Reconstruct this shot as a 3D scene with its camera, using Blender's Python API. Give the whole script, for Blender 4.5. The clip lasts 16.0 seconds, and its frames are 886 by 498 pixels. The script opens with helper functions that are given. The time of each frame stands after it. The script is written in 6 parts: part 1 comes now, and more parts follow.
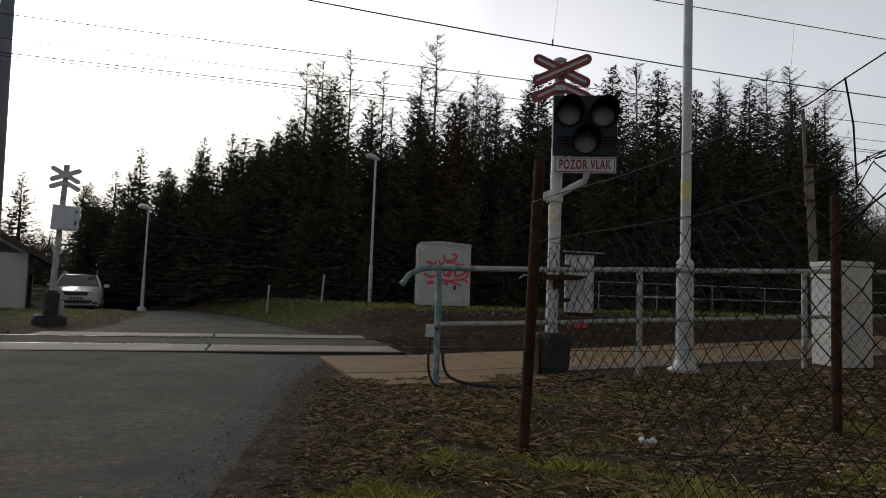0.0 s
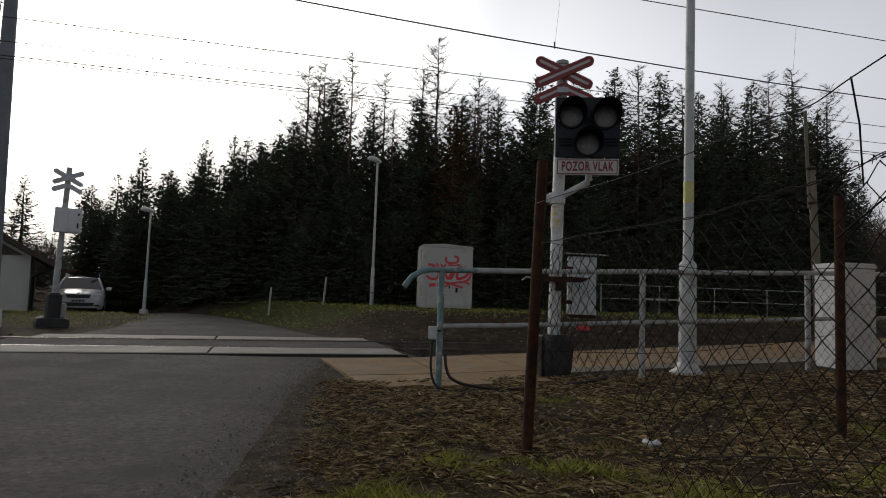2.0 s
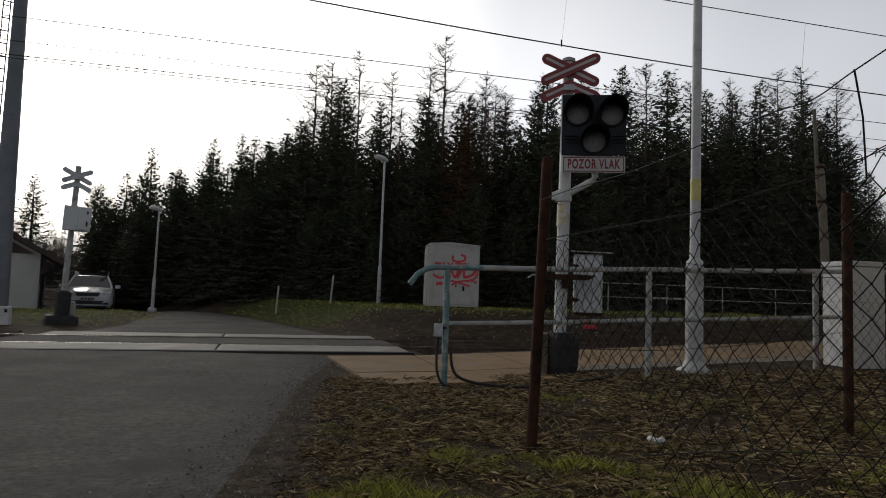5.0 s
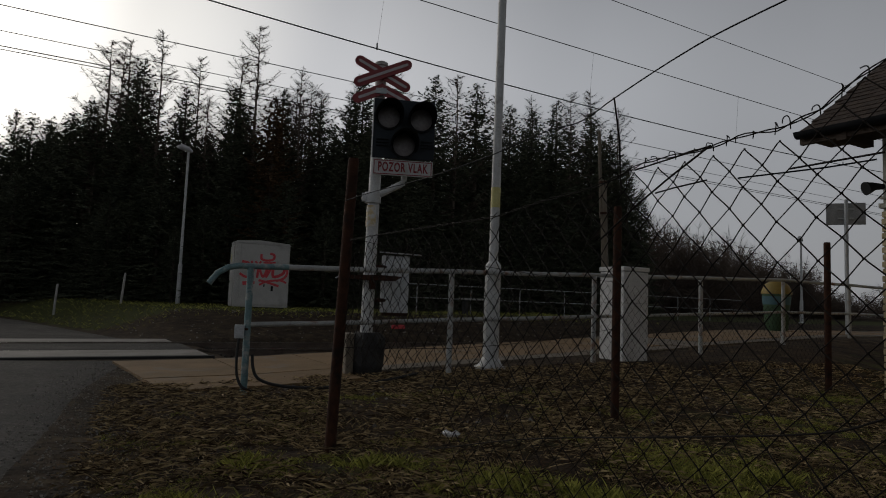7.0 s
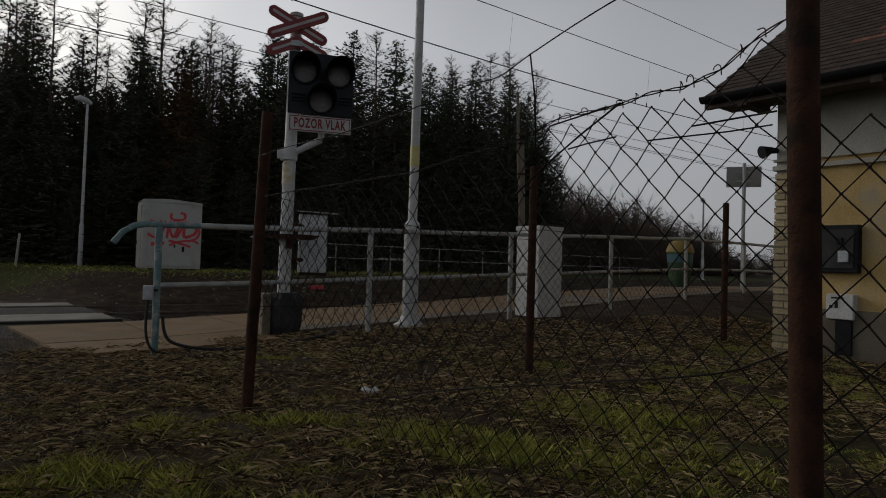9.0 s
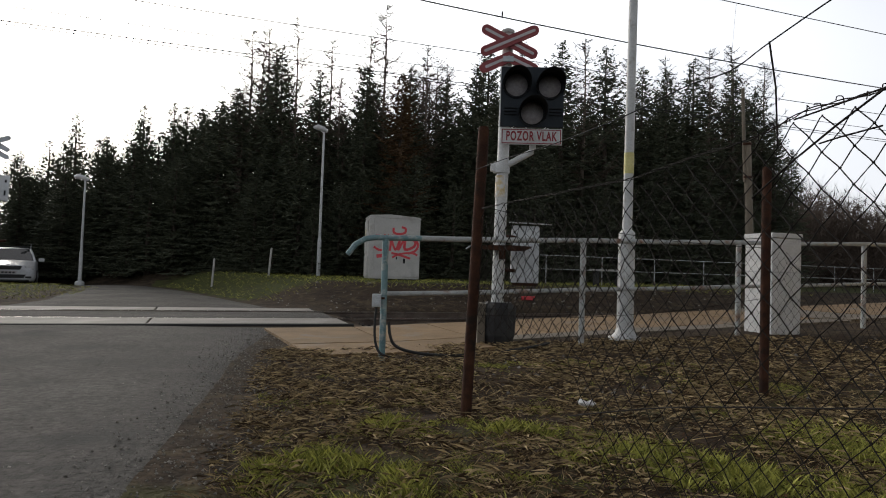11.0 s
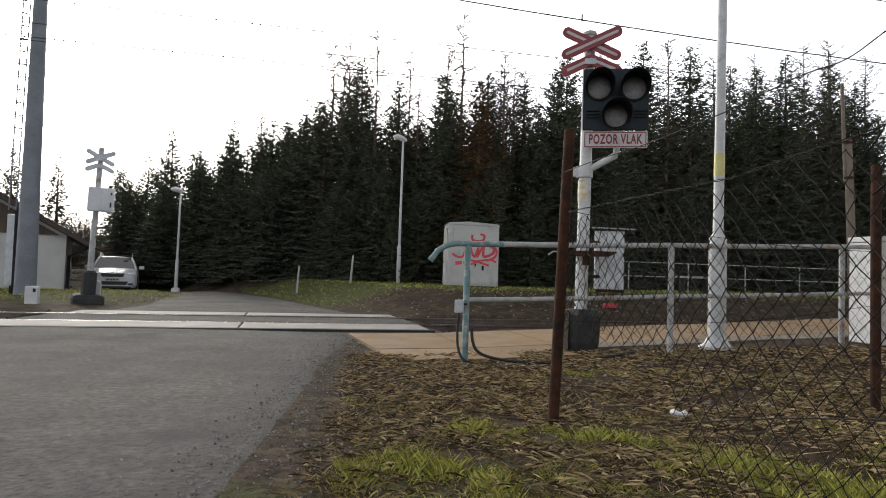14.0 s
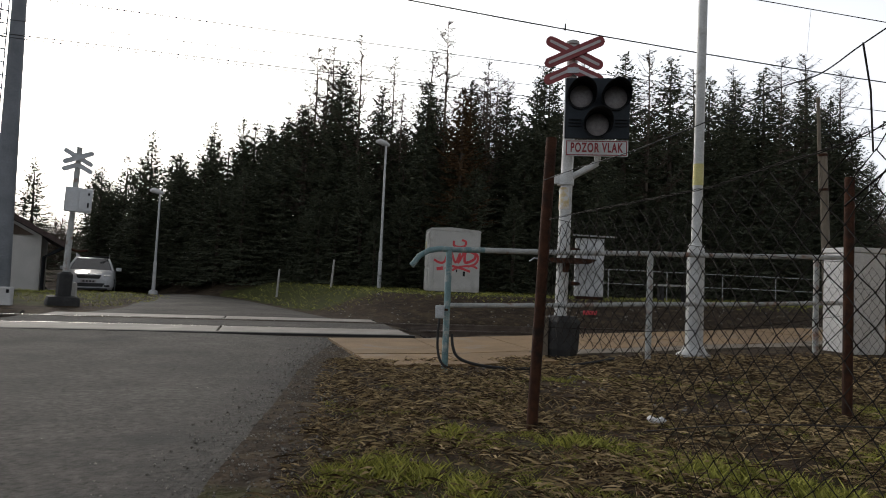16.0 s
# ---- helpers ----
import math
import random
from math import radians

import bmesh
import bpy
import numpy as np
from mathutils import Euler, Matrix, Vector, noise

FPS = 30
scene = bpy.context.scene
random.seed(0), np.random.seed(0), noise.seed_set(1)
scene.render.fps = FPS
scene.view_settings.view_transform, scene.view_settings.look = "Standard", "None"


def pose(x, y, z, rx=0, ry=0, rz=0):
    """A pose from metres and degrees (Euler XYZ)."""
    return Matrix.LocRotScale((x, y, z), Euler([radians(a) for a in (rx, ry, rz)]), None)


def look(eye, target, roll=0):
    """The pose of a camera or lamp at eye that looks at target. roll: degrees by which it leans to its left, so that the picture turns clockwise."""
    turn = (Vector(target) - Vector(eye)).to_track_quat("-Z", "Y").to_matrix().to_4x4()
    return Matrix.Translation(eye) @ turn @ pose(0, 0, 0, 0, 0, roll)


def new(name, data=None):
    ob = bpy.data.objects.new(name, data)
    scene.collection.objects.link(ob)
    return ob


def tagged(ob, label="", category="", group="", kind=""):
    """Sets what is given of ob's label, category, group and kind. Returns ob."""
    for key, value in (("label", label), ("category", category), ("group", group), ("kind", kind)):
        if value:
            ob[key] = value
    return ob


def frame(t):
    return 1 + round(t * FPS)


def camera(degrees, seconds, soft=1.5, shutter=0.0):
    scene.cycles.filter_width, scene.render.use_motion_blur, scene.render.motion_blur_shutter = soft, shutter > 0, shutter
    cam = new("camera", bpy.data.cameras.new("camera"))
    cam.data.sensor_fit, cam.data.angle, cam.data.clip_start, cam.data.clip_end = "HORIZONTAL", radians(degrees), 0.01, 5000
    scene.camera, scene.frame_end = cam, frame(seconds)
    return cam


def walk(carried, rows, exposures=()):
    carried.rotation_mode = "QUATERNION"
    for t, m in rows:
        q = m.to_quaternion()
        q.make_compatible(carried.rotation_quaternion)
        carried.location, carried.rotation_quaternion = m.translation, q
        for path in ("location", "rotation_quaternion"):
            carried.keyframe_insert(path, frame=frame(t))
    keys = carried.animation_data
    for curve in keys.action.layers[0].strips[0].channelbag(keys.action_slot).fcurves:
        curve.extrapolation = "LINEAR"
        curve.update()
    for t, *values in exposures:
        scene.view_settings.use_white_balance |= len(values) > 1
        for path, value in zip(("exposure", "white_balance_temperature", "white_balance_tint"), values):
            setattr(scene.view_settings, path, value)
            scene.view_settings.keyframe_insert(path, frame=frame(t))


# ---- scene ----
cam = camera(68.2, 16.0, soft=1.0)
PATH = [  # seconds, x, y, z, rx, ry, rz
    (0, -0.027, 0.002, 0.934, 93.83, -1.84, -0.55),
    (0.5, -0.028, 0.004, 0.934, 93.65, -1.97, -0.5),
    (1, -0.029, 0.007, 0.932, 93.92, -1.93, -0.4),
    (1.5, -0.031, 0.009, 0.929, 94.01, -1.87, -0.72),
    (2, -0.034, 0.008, 0.927, 94.06, -1.82, -0.4),
    (2.5, -0.037, 0.007, 0.925, 94.19, -1.93, -0.43),
    (3, -0.041, 0.008, 0.92, 93.77, -1.98, -0.23),
    (3.5, -0.045, 0.01, 0.916, 94.02, -2.1, 0.33),
    (3.7, -0.045, 0.011, 0.915, 93.67, -1.92, 1.23),
    (5.8, 0.004, -0.002, 0.912, 94.56, -1.83, -2.94),
    (6, 0.008, -0.003, 0.912, 94.76, -1.75, -4.88),
    (6.5, 0.022, -0.006, 0.912, 95.03, -2.68, -10.64),
    (7, 0.038, -0.011, 0.912, 94.57, -2.09, -16.02),
    (7.5, 0.051, -0.016, 0.908, 93.39, -1.69, -20.75),
    (8, 0.059, -0.019, 0.904, 92.14, -1.41, -25.74),
    (8.2, 0.061, -0.019, 0.903, 91.66, -1.07, -26.36),
    (10.3, 0.015, -0.002, 0.882, 92.14, -1.69, -11.76),
    (10.5, 0.017, -0.002, 0.884, 92.45, -1.33, -10.21),
    (11, 0.014, -0.002, 0.886, 91.78, -1.78, -4.86),
    (11.5, -0.002, 0.006, 0.883, 91.6, -1.65, -1.65),
    (12, -0.019, 0.016, 0.878, 91.65, -2.48, 0.17),
    (12.5, -0.03, 0.016, 0.874, 92.27, -1.22, 2.37),
    (13, -0.034, 0.011, 0.871, 92.53, -1.06, 1.72),
    (13.5, -0.034, 0.008, 0.87, 91.96, -1.65, 1.21),
    (14, -0.033, 0.009, 0.87, 92.23, -1.73, 1.89),
    (14.5, -0.034, 0.008, 0.871, 92.3, -1.69, 1.78),
    (15, -0.034, 0.004, 0.87, 92.55, -2.45, 1.44),
    (15.5, -0.033, 0.001, 0.869, 92.91, -2.53, 0.99),
    (16, -0.032, -0.001, 0.868, 92.78, -2.4, 0.24),
]
EXPOSURES = [(0, -1.48), (3.5, -1.45), (5.8, -1.75), (7, -2.37), (8.2, -2.36), (10.3, -1.5), (10.5, -1.4), (11, -0.78), (11.5, -0.4), (12, 0.42), (12.5, 0.08),
             (13, -0.5), (13.5, -0.18), (14, -0.03), (14.5, -0.03), (15, -0.23), (15.5, -0.65), (16, -0.8)]
walk(cam, [(t, pose(*p)) for t, *p in PATH], EXPOSURES)

# ---- world and sun ----
SUN_AZ, SUN_EL = -34.0, 24.0          # degrees clockwise from +y, degrees up
sun_dir = Vector((math.sin(radians(SUN_AZ)) * math.cos(radians(SUN_EL)),
                  math.cos(radians(SUN_AZ)) * math.cos(radians(SUN_EL)), math.sin(radians(SUN_EL))))
world = bpy.data.worlds.new("world")
scene.world = world
world.use_nodes = True
wn, wl = world.node_tree.nodes, world.node_tree.links
wn.clear()
w_out = wn.new("ShaderNodeOutputWorld")
w_bg = wn.new("ShaderNodeBackground")
w_sky = wn.new("ShaderNodeTexSky")
w_sky.sky_type, w_sky.sun_disc = "NISHITA", False
w_sky.sun_elevation, w_sky.sun_rotation = radians(SUN_EL), radians(SUN_AZ)
w_sky.air_density, w_sky.dust_density = 1.0, 4.0
w_tc = wn.new("ShaderNodeTexCoord")
w_dot = wn.new("ShaderNodeVectorMath")
w_dot.operation = "DOT_PRODUCT"
w_dot.inputs[1].default_value = sun_dir
wl.new(w_tc.outputs["Generated"], w_dot.inputs[0])
# thin cloud cover: bright round the veiled sun, greyer away from it
w_ramp = wn.new("ShaderNodeValToRGB")
w_ramp.color_ramp.interpolation = "EASE"
el = w_ramp.color_ramp.elements
el[0].position, el[0].color = 0.0, (0.42, 0.43, 0.45, 1)
el[1].position, el[1].color = 1.0, (3.2, 3.1, 2.95, 1)
for p, c in ((0.3, (0.5, 0.512, 0.54, 1)), (0.55, (0.62, 0.635, 0.67, 1)), (0.80, (0.90, 0.91, 0.94, 1)), (0.92, (1.5, 1.48, 1.43, 1))):
    e = w_ramp.color_ramp.elements.new(p)
    e.color = c
wl.new(w_dot.outputs["Value"], w_ramp.inputs["Fac"])
w_cloud = wn.new("ShaderNodeTexNoise")
w_cloud.inputs["Scale"].default_value, w_cloud.inputs["Detail"].default_value = 1.6, 4
wl.new(w_tc.outputs["Generated"], w_cloud.inputs["Vector"])
w_cr = wn.new("ShaderNodeMapRange")
w_cr.inputs["From Min"].default_value, w_cr.inputs["From Max"].default_value = 0.3, 0.7
w_cr.inputs["To Min"].default_value, w_cr.inputs["To Max"].default_value = 0.93, 1.06
wl.new(w_cloud.outputs["Fac"], w_cr.inputs["Value"])
w_mul = wn.new("ShaderNodeVectorMath")
w_mul.operation = "SCALE"
wl.new(w_ramp.outputs["Color"], w_mul.inputs[0])
wl.new(w_cr.outputs["Result"], w_mul.inputs["Scale"])
w_sc = wn.new("ShaderNodeVectorMath")
w_sc.operation = "SCALE"
w_sc.inputs["Scale"].default_value = 0.035
wl.new(w_sky.outputs["Color"], w_sc.inputs[0])
w_add = wn.new("ShaderNodeVectorMath")
w_add.operation = "ADD"
# haze near the horizon is brighter than the thin cover overhead
w_sep = wn.new("ShaderNodeSeparateXYZ")
wl.new(w_tc.outputs["Generated"], w_sep.inputs[0])
w_el = wn.new("ShaderNodeMapRange")
w_el.interpolation_type = "SMOOTHSTEP"
w_el.inputs["From Min"].default_value, w_el.inputs["From Max"].default_value = 0.25, 0.75
w_el.inputs["To Min"].default_value, w_el.inputs["To Max"].default_value = 2.9, 0.5
wl.new(w_sep.outputs["Z"], w_el.inputs["Value"])
w_mul2 = wn.new("ShaderNodeVectorMath")
w_mul2.operation = "SCALE"
wl.new(w_mul.outputs["Vector"], w_mul2.inputs[0])
wl.new(w_el.outputs["Result"], w_mul2.inputs["Scale"])
wl.new(w_mul2.outputs["Vector"], w_add.inputs[0])
wl.new(w_sc.outputs["Vector"], w_add.inputs[1])
wl.new(w_add.outputs["Vector"], w_bg.inputs["Color"])
w_bg.inputs["Strength"].default_value = 1.0
wl.new(w_bg.outputs["Background"], w_out.inputs["Surface"])

sun_data = bpy.data.lights.new("sun", "SUN")
sun_data.energy, sun_data.angle, sun_data.color = 1.3, radians(12), (1.0, 0.94, 0.86)
sun_lamp = new("sun", sun_data)
sun_lamp.matrix_world = look(sun_dir * 60, (0, 0, 0))

# ---- materials ----


def material(name, a, b, rough=0.6, metal=0.0, scale=8.0, fine=90.0, bump=0.15, dirt=None, dirt_at=0.62, dirt_scale=3.0,
             coords="Object", stretch=(1, 1, 1), bump_scale=None, vary=0.0, spec=0.5, contrast=0.2, depth=0.02):
    """Two colours mixed by coarse and fine noise, patches of dirt or wear, fine relief."""
    m = bpy.data.materials.new(name)
    m.use_nodes = True
    n, l = m.node_tree.nodes, m.node_tree.links
    bsdf = n["Principled BSDF"]
    bsdf.inputs["Roughness"].default_value, bsdf.inputs["Metallic"].default_value = rough, metal
    bsdf.inputs["Specular IOR Level"].default_value = spec
    if coords == "World":
        src = n.new("ShaderNodeNewGeometry").outputs["Position"]
    else:
        src = n.new("ShaderNodeTexCoord").outputs["Object"]
    mp = n.new("ShaderNodeMapping")
    mp.inputs["Scale"].default_value = stretch
    l.new(src, mp.inputs["Vector"])

    def noise_tex(s, detail=5):
        t = n.new("ShaderNodeTexNoise")
        t.inputs["Scale"].default_value, t.inputs["Detail"].default_value = s, detail
        t.inputs["Roughness"].default_value = 0.6
        l.new(mp.outputs["Vector"], t.inputs["Vector"])
        return t.outputs["Fac"]

    def mixed(fac, c1, c2, lo=0.35, hi=0.65):
        r = n.new("ShaderNodeMapRange")
        r.inputs["From Min"].default_value, r.inputs["From Max"].default_value = lo, hi
        l.new(fac, r.inputs["Value"])
        x = n.new("ShaderNodeMix")
        x.data_type = "RGBA"
        l.new(r.outputs["Result"], x.inputs["Factor"])
        for k, c in ((6, c1), (7, c2)):
            if isinstance(c, tuple):
                x.inputs[k].default_value = (*c, 1)
            else:
                l.new(c, x.inputs[k])
        return x.outputs[2]
    coarse, grain = noise_tex(scale), noise_tex(fine, 3)
    colour = mixed(coarse, a, b)
    speck = n.new("ShaderNodeMapRange")
    speck.inputs["From Min"].default_value, speck.inputs["From Max"].default_value = 0.25, 0.75
    speck.inputs["To Min"].default_value, speck.inputs["To Max"].default_value = 1 - contrast, 1 + contrast
    l.new(grain, speck.inputs["Value"])
    sc = n.new("ShaderNodeVectorMath")
    sc.operation = "SCALE"
    l.new(colour, sc.inputs[0])
    l.new(speck.outputs["Result"], sc.inputs["Scale"])
    colour = sc.outputs["Vector"]
    if dirt:
        colour = mixed(noise_tex(dirt_scale, 8), colour, dirt, dirt_at - 0.06, dirt_at + 0.08)
    if vary:
        oi = n.new("ShaderNodeObjectInfo")
        vr = n.new("ShaderNodeMapRange")
        vr.inputs["To Min"].default_value, vr.inputs["To Max"].default_value = 1 - vary, 1 + vary
        l.new(oi.outputs["Random"], vr.inputs["Value"])
        vs = n.new("ShaderNodeVectorMath")
        vs.operation = "SCALE"
        l.new(colour, vs.inputs[0])
        l.new(vr.outputs["Result"], vs.inputs["Scale"])
        colour = vs.outputs["Vector"]
    l.new(colour, bsdf.inputs["Base Color"])
    if bump:
        bt = noise_tex(bump_scale or fine * 0.7, 4)
        bn = n.new("ShaderNodeBump")
        bn.inputs["Strength"].default_value, bn.inputs["Distance"].default_value = bump, depth
        l.new(bt, bn.inputs["Height"])
        l.new(bn.outputs["Normal"], bsdf.inputs["Normal"])
    return m


def leafy(name, a, b, rough=0.75, start=0.0):
    """Foliage: colour varies from clump to clump."""
    m = bpy.data.materials.new(name)
    m.use_nodes = True
    n, l = m.node_tree.nodes, m.node_tree.links
    bsdf = n["Principled BSDF"]
    bsdf.inputs["Roughness"].default_value = rough
    bsdf.inputs["Specular IOR Level"].default_value = 0.2
    geo = n.new("ShaderNodeNewGeometry")
    ramp = n.new("ShaderNodeValToRGB")
    ramp.color_ramp.elements[0].color, ramp.color_ramp.elements[1].color = (*a, 1), (*b, 1)
    ramp.color_ramp.elements[0].position = start
    l.new(geo.outputs["Random Per Island"], ramp.inputs["Fac"])
    l.new(ramp.outputs["Color"], bsdf.inputs["Base Color"])
    return m


SLATE = material("slate_paint", (0.011, 0.016, 0.022), (0.018, 0.025, 0.033), 0.65, spec=0.3, scale=7, fine=80, bump=0.06)
ASPHALT = material("asphalt", (0.044, 0.041, 0.037), (0.085, 0.078, 0.07), 0.9, scale=0.8, fine=26, bump=0.9, dirt=(0.042, 0.04, 0.038),
                   dirt_at=0.58, dirt_scale=1.1, coords="World", bump_scale=40, contrast=0.6, depth=0.025, spec=0.4)
CONCRETE = material("concrete", (0.30, 0.29, 0.27), (0.42, 0.41, 0.385), 0.85, scale=3, fine=60, bump=0.3, dirt=(0.16, 0.15, 0.14), dirt_scale=2.0)
PANEL = material("crossing_panel", (0.20, 0.185, 0.165), (0.29, 0.27, 0.245), 0.75, scale=1.5, fine=60, bump=0.2, dirt=(0.2, 0.18, 0.16), dirt_scale=1.2, vary=0.06)
SLAB_TAN = material("slab_tan", (0.175, 0.108, 0.047), (0.24, 0.152, 0.07), 0.85, scale=2.2, fine=70, bump=0.25, dirt=(0.2, 0.16, 0.12), dirt_scale=1.7, vary=0.12)
SLAB_GREY = material("slab_grey", (0.12, 0.1, 0.074), (0.18, 0.152, 0.118), 0.88, scale=2.2, fine=70, bump=0.3, dirt=(0.12, 0.105, 0.085), dirt_scale=1.7, vary=0.12)
RAIL = material("rail_steel", (0.10, 0.08, 0.07), (0.18, 0.15, 0.13), 0.45, 0.8, scale=5, fine=60, bump=0.1)
RAIL_TOP = material("rail_polished", (0.45, 0.44, 0.43), (0.6, 0.59, 0.58), 0.22, 1.0, scale=5, fine=40, bump=0.03)
BALLAST = material("ballast", (0.032, 0.027, 0.024), (0.08, 0.07, 0.062), 0.95, scale=14, fine=40, bump=0.6, coords="World")
RUST = material("rusty_steel", (0.03, 0.0125, 0.0075), (0.066, 0.027, 0.014), 0.9, 0.1, scale=14, fine=120, bump=0.35, dirt=(0.018, 0.011, 0.008), dirt_at=0.58, dirt_scale=9, spec=0.25)
WIRE = material("weathered_wire", (0.009, 0.0075, 0.0065), (0.02, 0.0155, 0.013), 0.85, 0.0, spec=0.2, scale=9, fine=80, bump=0.1)
TEAL = material("teal_paint", (0.10, 0.185, 0.20), (0.17, 0.27, 0.285), 0.55, scale=7, fine=90, bump=0.2, dirt=(0.42, 0.42, 0.40), dirt_at=0.56, dirt_scale=9)
PALE = material("pale_worn_paint", (0.30, 0.315, 0.31), (0.42, 0.43, 0.425), 0.6, scale=7, fine=90, bump=0.2, dirt=(0.19, 0.09, 0.05), dirt_at=0.6, dirt_scale=6)
WHITE = material("white_paint", (0.44, 0.45, 0.45), (0.56, 0.57, 0.57), 0.5, scale=4, fine=70, bump=0.08, dirt=(0.3, 0.28, 0.25), dirt_at=0.63, dirt_scale=5)
LIME = material("limewash", (0.5, 0.5, 0.5), (0.62, 0.62, 0.615), 0.9, scale=4, fine=60, bump=0.25, dirt=(0.45, 0.43, 0.4), dirt_at=0.66, dirt_scale=4)
GALV = material("galvanised", (0.34, 0.36, 0.38), (0.46, 0.48, 0.5), 0.5, 0.5, scale=6, fine=80, bump=0.06)
MASTGREY = material("mast_paint", (0.13, 0.145, 0.165), (0.19, 0.205, 0.23), 0.6, 0.0, scale=2, fine=40, bump=0.08)
YELLOW = material("yellow_paint", (0.55, 0.5, 0.18), (0.62, 0.58, 0.26), 0.55, scale=6, fine=80, bump=0.05)
CABGREY = material("cabinet_grey", (0.40, 0.395, 0.375), (0.48, 0.475, 0.455), 0.7, scale=2, fine=60, bump=0.12, dirt=(0.3, 0.285, 0.26), dirt_scale=1.6)
SPRAY = material("red_spray", (0.55, 0.035, 0.05), (0.62, 0.08, 0.09), 0.6, scale=9, fine=80, bump=0.0)
BLACK = material("black_paint", (0.006, 0.007, 0.009), (0.012, 0.013, 0.016), 0.7, spec=0.25, scale=9, fine=90, bump=0.08)
RUBBER = material("black_rubber", (0.012, 0.012, 0.012), (0.02, 0.02, 0.02), 0.7, scale=9, fine=90, bump=0.05)
DARKBOX = material("dark_foot", (0.014, 0.014, 0.015), (0.027, 0.027, 0.028), 0.75, scale=6, fine=80, bump=0.2, dirt=(0.04, 0.038, 0.035), dirt_scale=6)
SIGNRED = material("sign_red", (0.20, 0.022, 0.027), (0.25, 0.038, 0.042), 0.5, scale=7, fine=80, bump=0.05, dirt=(0.22, 0.05, 0.05), dirt_scale=8)
SIGNWHITE = material("sign_white", (0.42, 0.38, 0.385), (0.52, 0.485, 0.485), 0.5, scale=7, fine=80, bump=0.04)
LENS = material("lens_glass", (0.16, 0.15, 0.16), (0.22, 0.21, 0.22), 0.25, scale=30, fine=200, bump=0.3, bump_scale=160)
ZINC = material("zinc_box", (0.46, 0.48, 0.50), (0.56, 0.58, 0.60), 0.5, 0.2, scale=3, fine=70, bump=0.08, dirt=(0.36, 0.35, 0.33), dirt_scale=3)
BARK = material("bark", (0.05, 0.038, 0.03), (0.09, 0.07, 0.055), 0.95, scale=9, fine=50, bump=0.5)
LARCHBARK = material("larch_bark", (0.12, 0.095, 0.075), (0.19, 0.155, 0.125), 0.95, scale=9, fine=50, bump=0.3)
NEEDLES = leafy("spruce_needles", (0.042, 0.052, 0.036), (0.118, 0.126, 0.08))
BROWNNEEDLES = leafy("dry_needles", (0.06, 0.035, 0.018), (0.11, 0.065, 0.03))
TWIGS = leafy("bare_twigs", (0.07, 0.052, 0.042), (0.13, 0.10, 0.08))
GRASS = leafy("grass_blades", (0.1, 0.11, 0.022), (0.54, 0.53, 0.13), 0.6)
STRAW = leafy("dry_straw", (0.04, 0.024, 0.012), (0.54, 0.41, 0.22), 0.8, 0.26)
DEADLEAF = leafy("dead_leaves", (0.03, 0.018, 0.01), (0.14, 0.075, 0.035), 0.85)
STONE = leafy("small_stones", (0.075, 0.07, 0.062), (0.32, 0.30, 0.27), 0.9)
CARPAINT = material("white_car_paint", (0.62, 0.63, 0.65), (0.66, 0.67, 0.69), 0.25, scale=2, fine=30, bump=0.0, spec=0.6)
CARDARK = material("car_black_trim", (0.012, 0.012, 0.013), (0.02, 0.02, 0.021), 0.5, scale=9, fine=80, bump=0.05)
CARGLASS = material("car_window", (0.02, 0.022, 0.024), (0.03, 0.032, 0.035), 0.06, scale=2, fine=20, bump=0.0, spec=0.8)
LAMPGLASS = material("lamp_cover", (0.5, 0.5, 0.5), (0.6, 0.6, 0.6), 0.2, scale=6, fine=60, bump=0.0)
CHROME = material("chrome", (0.6, 0.6, 0.62), (0.7, 0.7, 0.72), 0.12, 1.0, scale=6, fine=60, bump=0.0)
STUCCO_Y = material("yellow_stucco", (0.42, 0.29, 0.11), (0.52, 0.37, 0.16), 0.92, scale=2.5, fine=50, bump=0.35, dirt=(0.36, 0.32, 0.24), dirt_at=0.58, dirt_scale=1.3)
STUCCO_G = material("grey_stucco", (0.34, 0.325, 0.28), (0.43, 0.415, 0.36), 0.92, scale=2.0, fine=50, bump=0.35, dirt=(0.45, 0.37, 0.22), dirt_at=0.62, dirt_scale=1.2)
BRICKM = material("pale_brick", (0.36, 0.29, 0.17), (0.46, 0.38, 0.24), 0.92, scale=5, fine=60, bump=0.4, vary=0.2)
TILEM = material("roof_tile", (0.03, 0.021, 0.016), (0.06, 0.038, 0.027), 0.92, scale=6, fine=50, bump=0.4, dirt=(0.04, 0.045, 0.03), dirt_scale=3, vary=0.25)
TILENEW = material("new_roof_tile", (0.15, 0.065, 0.042), (0.21, 0.095, 0.065), 0.9, scale=6, fine=50, bump=0.3, vary=0.15)
WOODDARK = material("dark_wood", (0.06, 0.042, 0.032), (0.11, 0.08, 0.06), 0.85, scale=5, fine=60, bump=0.3, stretch=(1, 1, 0.12))
PANE = material("dusty_pane", (0.10, 0.115, 0.12), (0.16, 0.18, 0.185), 0.18, scale=3, fine=40, bump=0.0)
HOUSEWALL = material("house_render", (0.42, 0.41, 0.39), (0.50, 0.49, 0.47), 0.92, scale=1.2, fine=40, bump=0.2)
HOUSEROOF = material("house_roof", (0.05, 0.035, 0.032), (0.085, 0.06, 0.055), 0.9, scale=3, fine=30, bump=0.3)
